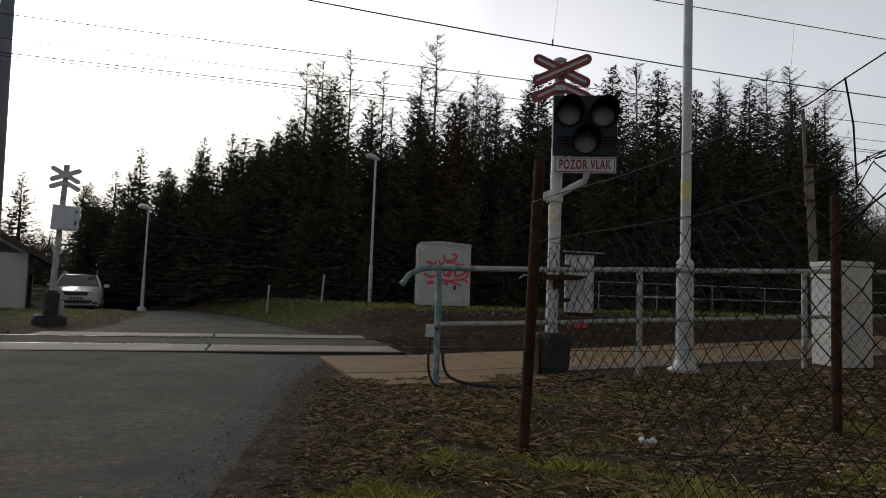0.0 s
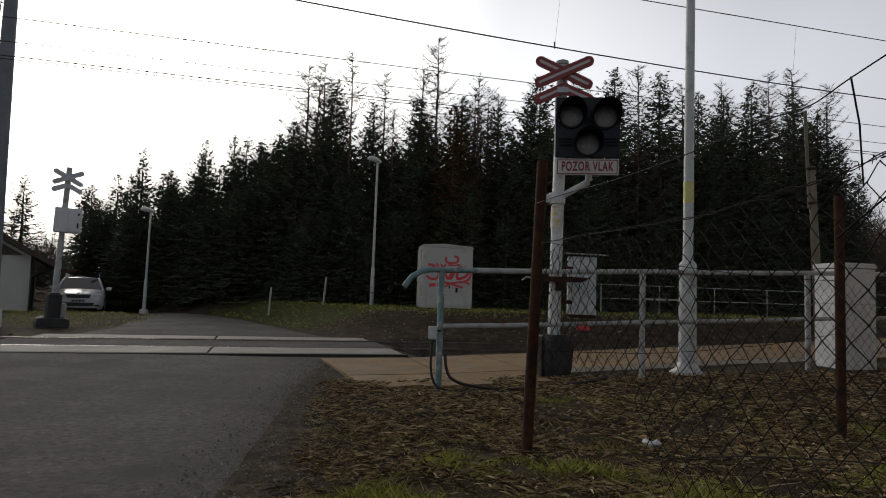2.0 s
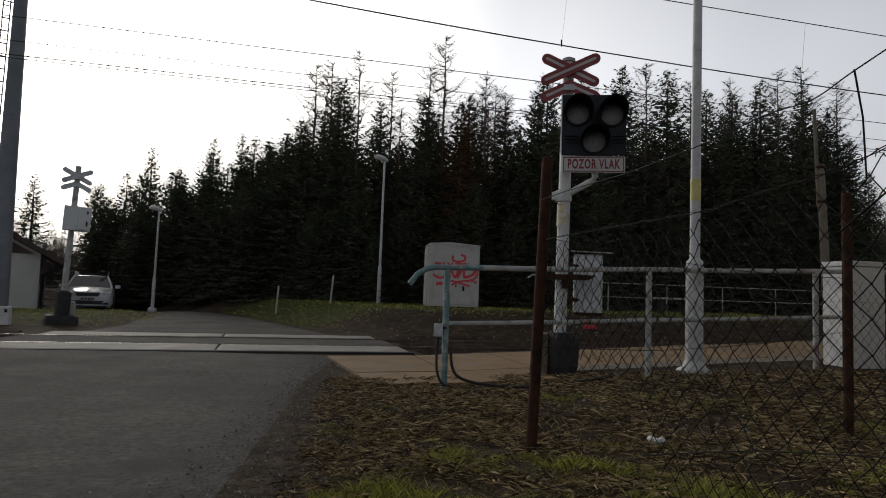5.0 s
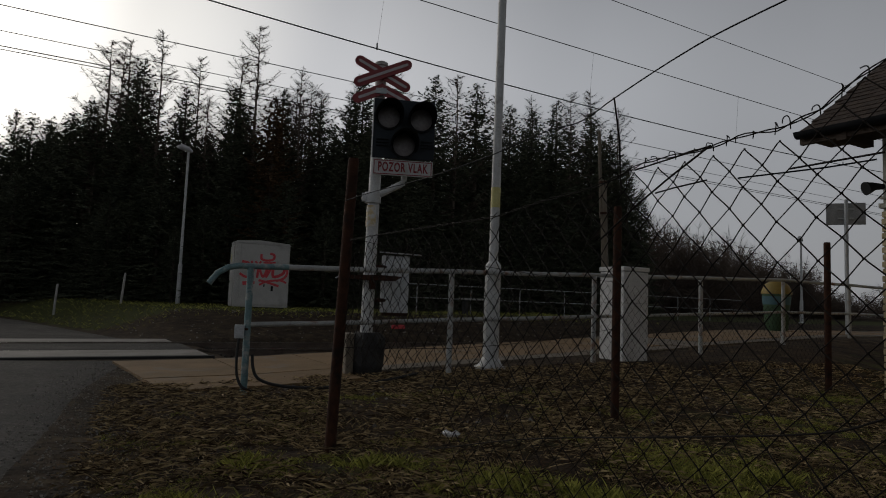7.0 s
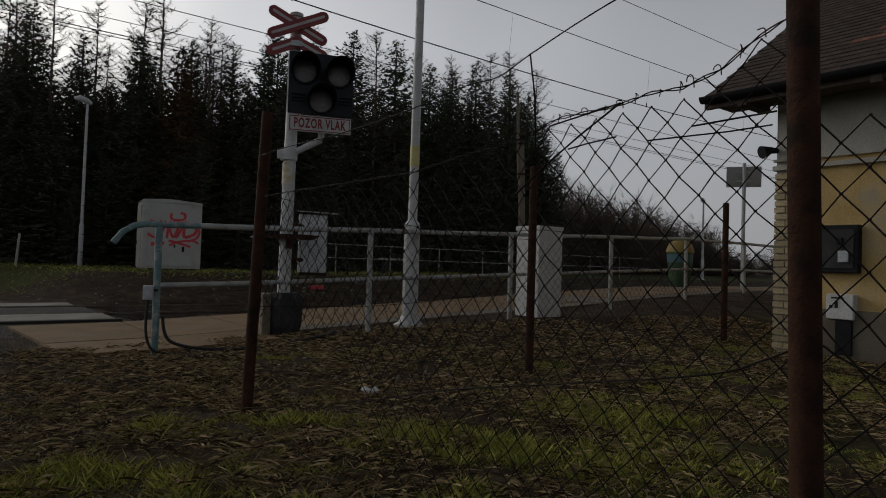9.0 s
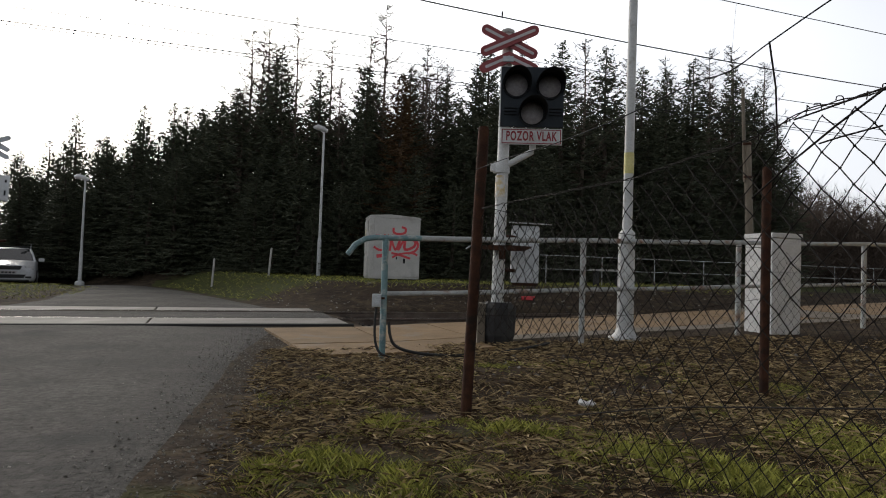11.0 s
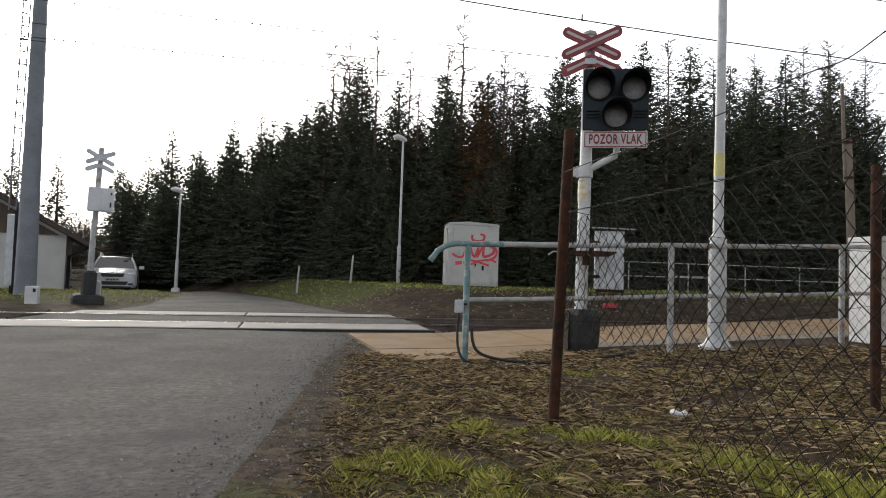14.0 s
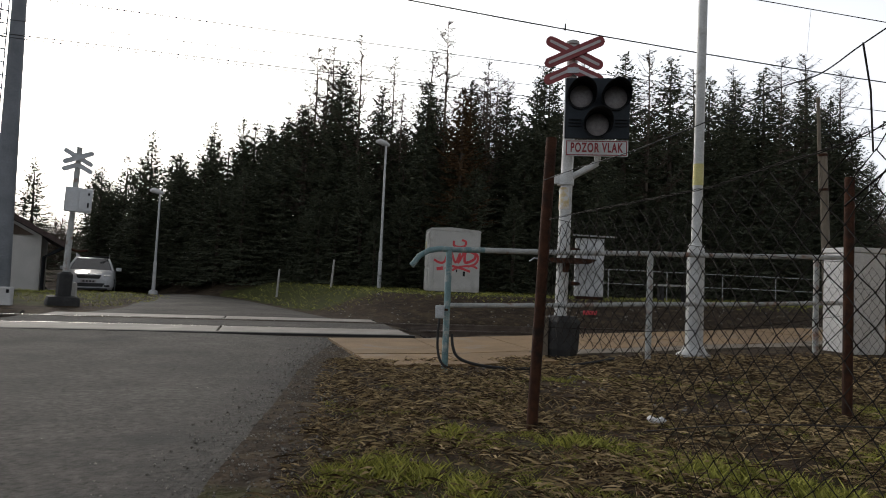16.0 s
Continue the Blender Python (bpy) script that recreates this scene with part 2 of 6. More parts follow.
BINGREEN = material("bin_green", (0.035, 0.08, 0.036), (0.055, 0.105, 0.05), 0.6, scale=4, fine=60, bump=0.05)
BINYELLOW = material("bin_yellow", (0.22, 0.155, 0.03), (0.28, 0.2, 0.045), 0.6, scale=4, fine=60, bump=0.05)
SIGNBACK = material("sign_back", (0.22, 0.23, 0.24), (0.3, 0.31, 0.32), 0.5, 0.4, scale=4, fine=60, bump=0.05)
PAPER = material("paper", (0.7, 0.7, 0.7), (0.8, 0.8, 0.8), 0.9, scale=9, fine=60, bump=0.2)
TEXTRED = material("letter_red", (0.19, 0.008, 0.014), (0.24, 0.014, 0.02), 0.5, scale=9, fine=60, bump=0.0)


def ground_material():
    m = material("ground_soil", (0.026, 0.019, 0.013), (0.064, 0.045, 0.029), 0.95, scale=2.2, fine=38, bump=0.7, dirt=(0.095, 0.071, 0.043), dirt_at=0.58,
                 dirt_scale=5.0, coords="World", bump_scale=13, contrast=0.6, depth=0.06, spec=0.12)
    n, l = m.node_tree.nodes, m.node_tree.links
    bsdf = n["Principled BSDF"]
    old = bsdf.inputs["Base Color"].links[0].from_socket
    at = n.new("ShaderNodeAttribute")
    at.attribute_name = "turf"
    tn = n.new("ShaderNodeTexNoise")
    tn.inputs["Scale"].default_value, tn.inputs["Detail"].default_value = 2.6, 6
    geo = n.new("ShaderNodeNewGeometry")
    l.new(geo.outputs["Position"], tn.inputs["Vector"])
    ad = n.new("ShaderNodeMath")
    ad.operation = "ADD"
    l.new(at.outputs["Fac"], ad.inputs[0])
    l.new(tn.outputs["Fac"], ad.inputs[1])
    r = n.new("ShaderNodeMapRange")
    r.inputs["From Min"].default_value, r.inputs["From Max"].default_value = 0.85, 1.15
    l.new(ad.outputs["Value"], r.inputs["Value"])
    g = n.new("ShaderNodeMix")
    g.data_type = "RGBA"
    g.inputs[6].default_value, g.inputs[7].default_value = (0.035, 0.045, 0.012, 1), (0.085, 0.09, 0.028, 1)
    l.new(tn.outputs["Fac"], g.inputs["Factor"])
    x = n.new("ShaderNodeMix")
    x.data_type = "RGBA"
    l.new(r.outputs["Result"], x.inputs["Factor"])
    l.new(old, x.inputs[6])
    l.new(g.outputs[2], x.inputs[7])
    l.new(x.outputs[2], bsdf.inputs["Base Color"])
    return m


GROUND = ground_material()

# ---- building tools ----


class Shape:
    """Collects faces of one mesh."""

    def __init__(self):
        self.v, self.f, self.s = [], [], []

    def add(self, verts, faces, smooth=False):
        k = len(self.v)
        self.v += [tuple(p) for p in verts]
        self.f += [tuple(i + k for i in q) for q in faces]
        self.s += [smooth] * len(faces)
        return self

    def box(self, c, size, rz=0.0, bevel=0.0, m=None):
        bm = bmesh.new()
        bmesh.ops.create_cube(bm, size=1)
        for w in bm.verts:
            w.co = Vector((w.co.x * size[0], w.co.y * size[1], w.co.z * size[2]))
        if bevel:
            bmesh.ops.bevel(bm, geom=bm.edges[:], offset=bevel, segments=2, affect="EDGES", profile=0.6)
        mm = m if m is not None else pose(*c, 0, 0, rz)
        bm.verts.index_update()
        self.add([mm @ w.co for w in bm.verts], [[w.index for w in q.verts] for q in bm.faces])
        bm.free()
        return self

    def tube(self, pts, radii, n=8, caps=True, smooth=True):
        pts = [Vector(p) for p in pts]
        if not hasattr(radii, "__len__"):
            radii = [radii] * len(pts)
        verts, faces = [], []
        up = Vector((0.31, 0.17, 0.93))
        for i, p in enumerate(pts):
            d = (pts[min(i + 1, len(pts) - 1)] - pts[max(i - 1, 0)]).normalized()
            if abs(d.dot(up)) > 0.97:
                up = Vector((1, 0.1, 0))
            a = d.cross(up).normalized()
            b = d.cross(a)
            for k in range(n):
                t = 2 * math.pi * k / n
                verts.append(p + (a * math.cos(t) + b * math.sin(t)) * radii[i])
        for i in range(len(pts) - 1):
            for k in range(n):
                faces.append((i * n + k, i * n + (k + 1) % n, (i + 1) * n + (k + 1) % n, (i + 1) * n + k))
        self.add(verts, faces, smooth)
        if caps:
            self.add(verts[:n], [tuple(range(n))[::-1]])
            self.add(verts[-n:], [tuple(range(n))])
        return self

    def prism(self, outline, depth, m):
        """An outline in x, z, given depth along y, placed by m."""
        n = len(outline)
        v = [m @ Vector((x, 0, zz)) for x, zz in outline] + [m @ Vector((x, depth, zz)) for x, zz in outline]
        self.add(v, [tuple(range(n)), tuple(range(2 * n - 1, n - 1, -1))] + [(i, i + n, (i + 1) % n + n, (i + 1) % n) for i in range(n)])
        return self

    def mesh(self, name):
        me = bpy.data.meshes.new(name)
        me.from_pydata(self.v, [], self.f)
        me.polygons.foreach_set("use_smooth", self.s)
        me.update()
        return me


def part(name, shape, mat, parent=None, label="", kind=""):
    ob = new(name, shape.mesh(name))
    ob.data.materials.append(mat)
    if parent is not None:
        ob.parent = parent
    return tagged(ob, label, "", "", kind)


def thing(name, m, label, category, group=""):
    ob = new(name)
    ob.empty_display_size = 0.2
    ob.matrix_basis = m
    return tagged(ob, label, category, group)


def smooth(a, b, x):
    t = min(1.0, max(0.0, (x - a) / (b - a)))
    return t * t * (3 - 2 * t)


# track axes: u runs along the rails, v across them away from the first view
UX, UY = math.sin(radians(75)), math.cos(radians(75))


def W(u, v, zz=0.0):
    return Vector((u * UX - v * UY, u * UY + v * UX, zz))


def uv(x, y):
    return x * UX + y * UY, -x * UY + y * UX


def platform_z(u):
    return 0.03 + min(0.5, max(0.0, 0.045 * (u - 1.6)))


ROAD = [  # stations: left edge x, y, right edge x, y
    (-9.0, -14.0, -0.2, -14.0), (-8.8, -4.0, -0.35, -4.0), (-8.6, 0.0, -0.5, 0.0), (-8.6, 2.6, -0.71, 2.6), (-8.4, 4.7, -0.94, 4.7),
    (-8.2, 6.5, -1.18, 6.5), (-7.6, 7.9, -1.3, 9.2), (-6.9, 9.6, -1.45, 10.9), (-6.9, 12.0, -1.6, 12.5), (-7.1, 14.1, -3.3, 15.4), (-8.1, 17.3, -5.9, 20.0),
    (-11.6, 23.0, -9.2, 24.6), (-17.6, 26.8, -14.4, 29.2), (-29.0, 30.5, -28.0, 33.5), (-50, 36.0, -49.0, 40.0)]


def road_x(y):
    """Left and right edge of the road at y."""
    for a, b in zip(ROAD, ROAD[1:]):
        if a[3] <= y < b[3]:
            t = (y - a[3]) / (b[3] - a[3])
            return a[0] + t * (b[0] - a[0]), a[2] + t * (b[2] - a[2])
    return -1e3, -1e3


def dip(x, y):
    """The land falls a little beyond the crossing, where the road bends away."""
    return -0.25 * smooth(16, 27, y) * smooth(-8.0, -13.0, x)


def ground_z(x, y):
    u, v = uv(x, y)
    zz = 0.0
    if v < 9.3:
        zz = (platform_z(u) - 0.03) * smooth(3.2, 6.6, v) * smooth(1.0, 3.0, u)
        zz += 0.025 * smooth(-0.9, 0.6, x) * smooth(7.2, 5.5, v) * smooth(1.0, 3.0, v)
    else:
        lo, hi = road_x(y)
        away = smooth(0.0, 2.5, x - hi) if x > (lo + hi) / 2 else 0.2 * smooth(0.0, 2.0, lo - x)
        zz = 0.52 * smooth(13.0, 16.2, v) * away + 0.3 * smooth(19, 40, v) * away
    zz += dip(x, y)
    zz += 0.035 * noise.noise(Vector((x * 0.8, y * 0.8, 3.1))) * (0 if -8 < x < -1.2 else 1)
    # track bed
    on_road = smooth(-4.8, -4.1, u) * smooth(3.0, 2.0, u)
    bed = smooth(9.25, 9.7, v) * smooth(13.6, 12.9, v) * (1 - on_road)
    return zz * (1 - bed) - 0.17 * bed


def spread(stops):
    out = []
    for (a, b, step) in stops:
        k = max(1, round((b - a) / step))
        out += [a + (b - a) * i / k for i in range(k)]
    return out + [stops[-1][1]]


def build_ground():
    us = spread([(-600, -120, 60), (-120, -30, 10), (-30, -8, 1.2), (-8, 14, 0.22), (14, 40, 1.2), (40, 120, 10), (120, 600, 60)])
    vs = spread([(-500, -60, 50), (-60, -6, 4), (-6, 1, 0.6), (1, 14.5, 0.16), (14.5, 24, 0.5), (24, 60, 3), (60, 600, 60)])
    verts, turf = [], []
    for v in vs:
        for u in us:
            p = W(u, v)
            verts.append((p.x, p.y, ground_z(p.x, p.y)))
            g = 0.42 * smooth(4.8, 2.6, v - 0.22 * (u - 2)) + 0.3 * noise.noise(Vector((p.x * 1.4, p.y * 1.4, 0)))
            if v > 13:
                lo, hi = road_x(p.y)
                g = 0.7 * smooth(15.4, 16.6, v) if p.x > hi else 0.55 * smooth(14.0, 15.0, v) * smooth(0.2, 1.2, lo - p.x)
            if v > 24:
                g -= 0.7 * smooth(22.5, 24.5, v) * smooth(-16, -8, u)
            turf.append(g)
    nu = len(us)
    faces = [(j * nu + i, j * nu + i + 1, (j + 1) * nu + i + 1, (j + 1) * nu + i) for j in range(len(vs) - 1) for i in range(nu - 1)]
    s = Shape().add(verts, faces, True)
    ob = part("ground", s, GROUND, None, "bare brown earth and thin grass beside a road", "structure")
    at = ob.data.attributes.new("turf", "FLOAT", "POINT")
    at.data.foreach_set("value", turf)
    tagged(ob, "", "ground")


def build_road():
    rows, fine = [], []
    for a, b in zip(ROAD, ROAD[1:]):
        k = max(2, int(abs(b[3] - a[3]) / 0.35))
        k = min(k, 20)
        fine += [tuple(p + (q - p) * i / k for p, q in zip(a, b)) for i in range(k)]
    fine.append(ROAD[-1])
    n = 28
    verts = []
    for r, (lx, ly, rx, ry) in enumerate(fine):
        for i in range(n + 1):
            t = i / n
            x, y = lx + (rx - lx) * t, ly + (ry - ly) * t
            if i in (0, n):
                x += 0.16 * noise.noise(Vector((x * 0.5, y * 1.3, 7))) + 0.06 * noise.noise(Vector((x, y * 5, 2)))
            crown = 0.03 * (1 - (2 * t - 1) ** 2) - 0.006
            zz = 0.012 + dip(x, y) + crown + 0.008 * noise.noise(Vector((x * 1.4, y * 1.4, 5)))
            if i in (0, n):
                zz = ground_z(x, y) - 0.03
            elif i in (1, n - 1):
                zz = max(ground_z(x, y) + 0.004, 0.004 + dip(x, y))
            u, v = uv(x, y)
            if 9.5 < v < 13.2:
                zz = 0.0 if 10.75 < v < 12.15 else -0.03
            verts.append((x, y, zz))
    faces = [(j * (n + 1) + i, j * (n + 1) + i + 1, (j + 1) * (n + 1) + i + 1, (j + 1) * (n + 1) + i) for j in range(len(fine) - 1) for i in range(n)]
    part("road", Shape().add(verts, faces, True), ASPHALT, None, "worn grey asphalt road with crumbling edges", "structure")
    tagged(bpy.data.objects["road"], "", "road")


def build_track():
    prof = [(-0.07, -0.14), (0.07, -0.14), (0.07, -0.125), (0.012, -0.105), (0.012, -0.035), (0.036, -0.025), (0.036, 0.0), (-0.036, 0.0), (-0.036, -0.025),
            (-0.012, -0.035), (-0.012, -0.105), (-0.07, -0.125)]
    for v in (10.66, 12.165):
        s, top = Shape(), Shape()
        a, b = W(-220, v), W(220, v)
        vs = []
        for p in (a, b):
            for q, zz in prof:
                vs.append(p + W(0, q) + Vector((0, 0, zz + 0.035)))
        k = len(prof)
        s.add(vs, [(i, (i + 1) % k, (i + 1) % k + k, i + k) for i in range(k)])
        r = thing("rail", pose(0, 0, 0), "dark steel rail with a polished running surface", "rail", "rails of the track")
        part("rail_body", s, RAIL, r)
        top.add([a + W(0, -0.03, 0.0365), a + W(0, 0.03, 0.0365), b + W(0, 0.03, 0.0365), b + W(0, -0.03, 0.0365)], [(0, 3, 2, 1)])
        part("running_surface", top, RAIL_TOP, r, "bright polished strip")
    base = Shape().box((0, 0, 0), (2.5, 0.24, 0.16), bevel=0.02)
    me = base.mesh("sleeper")
    me.materials.append(CONCRETE)
    for i in range(-40, 70):
        u = i * 0.62
        if -4.2 < u < 2.3:
            continue
        ob = new("sleeper", me)
        ob.matrix_basis = Matrix.Translation(W(u, 11.41, -0.185)) @ pose(0, 0, 0, 0, 0, 90 + 15)
        tagged(ob, "grey concrete sleeper in dark ballast", "sleeper", "sleepers of the track")
    # stones of the track bed
    rng = random.Random(5)
    s = Shape()
    for _ in range(5200):
        u = rng.uniform(-14, 16)
        v = rng.uniform(9.3, 13.3)
        if -4.2 < u < 2.4 or (u > 1.4 and v < 9.5):
            continue
        p = W(u, v)
        r = rng.uniform(0.02, 0.045)
        zz = ground_z(p.x, p.y) + r * 0.4
        pebble(s, (p.x, p.y, zz), r, rng)
    tagged(part("ballast", s, BALLAST, None, "dark crushed stone between the rails", "stuff"), "", "ballast")
    # crossing panels
    lc = thing("level_crossing", pose(*W(-1, 11.4, 0)), "pale concrete panels with asphalt between the rails", "level crossing")
    back = lc.matrix_basis.inverted()
    for k, (v0, v1, u0, u1, seams) in enumerate(((9.66, 10.59, -4.1, 2.05, (-0.72,)), (12.26, 12.98, -3.7, 1.95, (-0.8,)))):
        edge = [u0, *seams, u1]
        for a, b in zip(edge, edge[1:]):
            c = W((a + b) / 2, (v0 + v1) / 2, -0.035)
            sh = Shape().box((0, 0, 0), (b - a - 0.03, v1 - v0, 0.15), bevel=0.012)
            ob = part("panel", sh, PANEL, lc)
            ob.matrix_basis = back @ Matrix.Translation(c) @ pose(0, 0, 0, 0, 0, 15)
    # black strips stand in for the shaded gaps along the panels' outer edges
    for va, ua, ub in ((9.615, -4.1, 2.1), (13.02, -3.7, 2.0)):
        ob = part("rubber_edge", Shape().box((0, 0, 0), (ub - ua, 0.075, 0.16), bevel=0.01), RUBBER, lc, "black strip drawn for the dark gap at the panel edge")
        ob.matrix_basis = back @ Matrix.Translation(W((ua + ub) / 2, va, -0.045)) @ pose(0, 0, 0, 0, 0, 15)
    mid = Shape().box((0, 0, 0), (6.0, 1.34, 0.16), bevel=0.01)
    ob = part("infill", mid, ASPHALT, lc, "dark asphalt infill")
    ob.matrix_basis = back @ Matrix.Translation(W(-0.95, 11.41, -0.055)) @ pose(0, 0, 0, 0, 0, 15)


def pebble(s, c, r, rng):
    a = rng.uniform(0, 6.28)
    v = []
    for k in range(4):
        t = a + k * 1.57 + rng.uniform(-0.3, 0.3)
        q = r * rng.uniform(0.7, 1.2)
        v.append((c[0] + math.cos(t) * q, c[1] + math.sin(t) * q, c[2] + rng.uniform(-0.3, 0.2) * r))
    v.append((c[0] + rng.uniform(-0.3, 0.3) * r, c[1] + rng.uniform(-0.3, 0.3) * r, c[2] + r * rng.uniform(0.5, 0.9)))
    v.append((c[0], c[1], c[2] - r * 0.8))
    s.add(v, [(0, 1, 4), (1, 2, 4), (2, 3, 4), (3, 0, 4), (1, 0, 5), (2, 1, 5), (3, 2, 5), (0, 3, 5)])


def build_platform():
    base = Shape()
    us = [0.97 + 0.5 * i for i in range(80)]
    for a, b in zip(us, us[1:]):
        za, zb = platform_z(a) - 0.05, platform_z(b) - 0.05
        v0, v1 = 6.32 if a < 2.5 else 6.8, 9.02
        q = [W(a, v0, za), W(b, v0, zb), W(b, v1, zb), W(a, v1, za), W(a, v0, -0.4), W(b, v0, -0.4), W(b, v1, -0.4), W(a, v1, -0.4)]
        base.add(q, [(0, 1, 2, 3), (2, 3, 7, 6)[::-1], (0, 4, 5, 1)])
    plat = part("platform", base, SLAB_GREY, None, "low railway platform of grey and tan concrete slabs", "structure")
    tagged(plat, "", "platform")
    rng = random.Random(11)
    rows = ((6.3, 7.2, SLAB_GREY, 0.98, 0.96), (7.22, 9.04, SLAB_TAN, 1.12, 0.9))
    for v0, v1, mat, step, u in rows:
        while u < 36:
            b = u + step * rng.uniform(0.94, 1.03)
            lift = rng.uniform(-0.008, 0.008)
            m = mat
            if u < 2.4 and v0 < 7:
                m = SLAB_TAN
            front = 6.78 if v0 < 7 and u > 2.6 else v0
            if u > 3.0 and v0 > 7 and rng.random() < 0.12:
                m = SLAB_GREY
            j = 0.012
            q = []
            for zz in (0.0, -0.07):
                for (uu, vv) in ((u + j, front + j), (b - j, front + j), (b - j, v1 - j), (u + j, v1 - j)):
                    skew = (1.0 if u < 1.0 else 0.0) * (v0 - vv if uu < u + 0.2 else 0.0)
                    q.append(W(uu + skew * 0.08, vv, platform_z(uu) + lift + zz))
            s = Shape().add(q, [(0, 1, 2, 3), (0, 4, 5, 1), (1, 5, 6, 2), (2, 6, 7, 3), (3, 7, 4, 0)])
            ob = part("slab", s, m, plat)
            u = b


build_ground()
build_road()
build_track()
build_platform()

# ---- things ----


def capsule(length, width, n=6):
    r = width / 2
    out = []
    for side, base in ((1, -90), (-1, 90)):
        for i in range(n + 1):
            t = radians(base + 180 * i / n)
            out.append((side * (length / 2 - r) + r * math.cos(t), r * math.sin(t)))
    return out


def plank(parent, name, cx, cz, tilt, length, y, mat, width=0.116, stripe=True, label=""):
    m = Matrix.Translation((cx, y, cz)) @ Matrix.Rotation(radians(tilt), 4, "Y")
    ob = part(name, Shape().prism(capsule(length, width), 0.022, m), mat, parent, label)
    if stripe:
        m2 = Matrix.Translation((cx, y - 0.004, cz)) @ Matrix.Rotation(radians(tilt), 4, "Y")
        part("stripe", Shape().prism(capsule(length - 0.085, 0.03), 0.004, m2), SIGNWHITE, ob, "pale reflective stripe")
    return ob


def chevron(parent, name, cx, cz, y):
    """The roof-shaped lower arm of the crossbuck: two legs that meet in a mitred peak."""
    def outline(r, foot_x, foot_z):
        d = Vector((foot_x, foot_z)).normalized()
        n = Vector((-d.y, d.x))
        up = r / d.x
        out = [(0, up)]
        for i in range(7):
            t = math.pi / 2 - math.pi * i / 6
            q = Vector((foot_x, foot_z)) + n * r * math.sin(t) + d * r * math.cos(t)
            out.append((q.x, q.y))
        out.append((0, -up))
        return out + [(-a, b) for a, b in out[1:-1][::-1]]
    m = Matrix.Translation((cx, y, cz))
    ob = part(name, Shape().prism(outline(0.058, 0.272, -0.125), 0.022, m), SIGNRED, parent, "red roof-shaped arm with a pale stripe")
    part("stripe", Shape().prism(outline(0.015, 0.25, -0.115), 0.004, Matrix.Translation((cx, y - 0.004, cz))), SIGNWHITE, ob, "pale reflective stripe")
    return ob


def letters(text, size, mat, parent, m, name="lettering"):
    cu = bpy.data.curves.new(name, "FONT")
    cu.body, cu.size, cu.align_x, cu.align_y, cu.extrude = text, size, "CENTER", "CENTER", 0.002
    cu.space_character, cu.offset = 1.16, 0.0042
    tmp = bpy.data.objects.new("tmp", cu)
    scene.collection.objects.link(tmp)
    me = bpy.data.meshes.new_from_object(tmp.evaluated_get(bpy.context.evaluated_depsgraph_get()))
    bpy.data.objects.remove(tmp)
    ob = new(name, me)
    me.materials.clear()
    me.materials.append(mat)
    ob.parent = parent
    ob.matrix_basis = m
    return ob


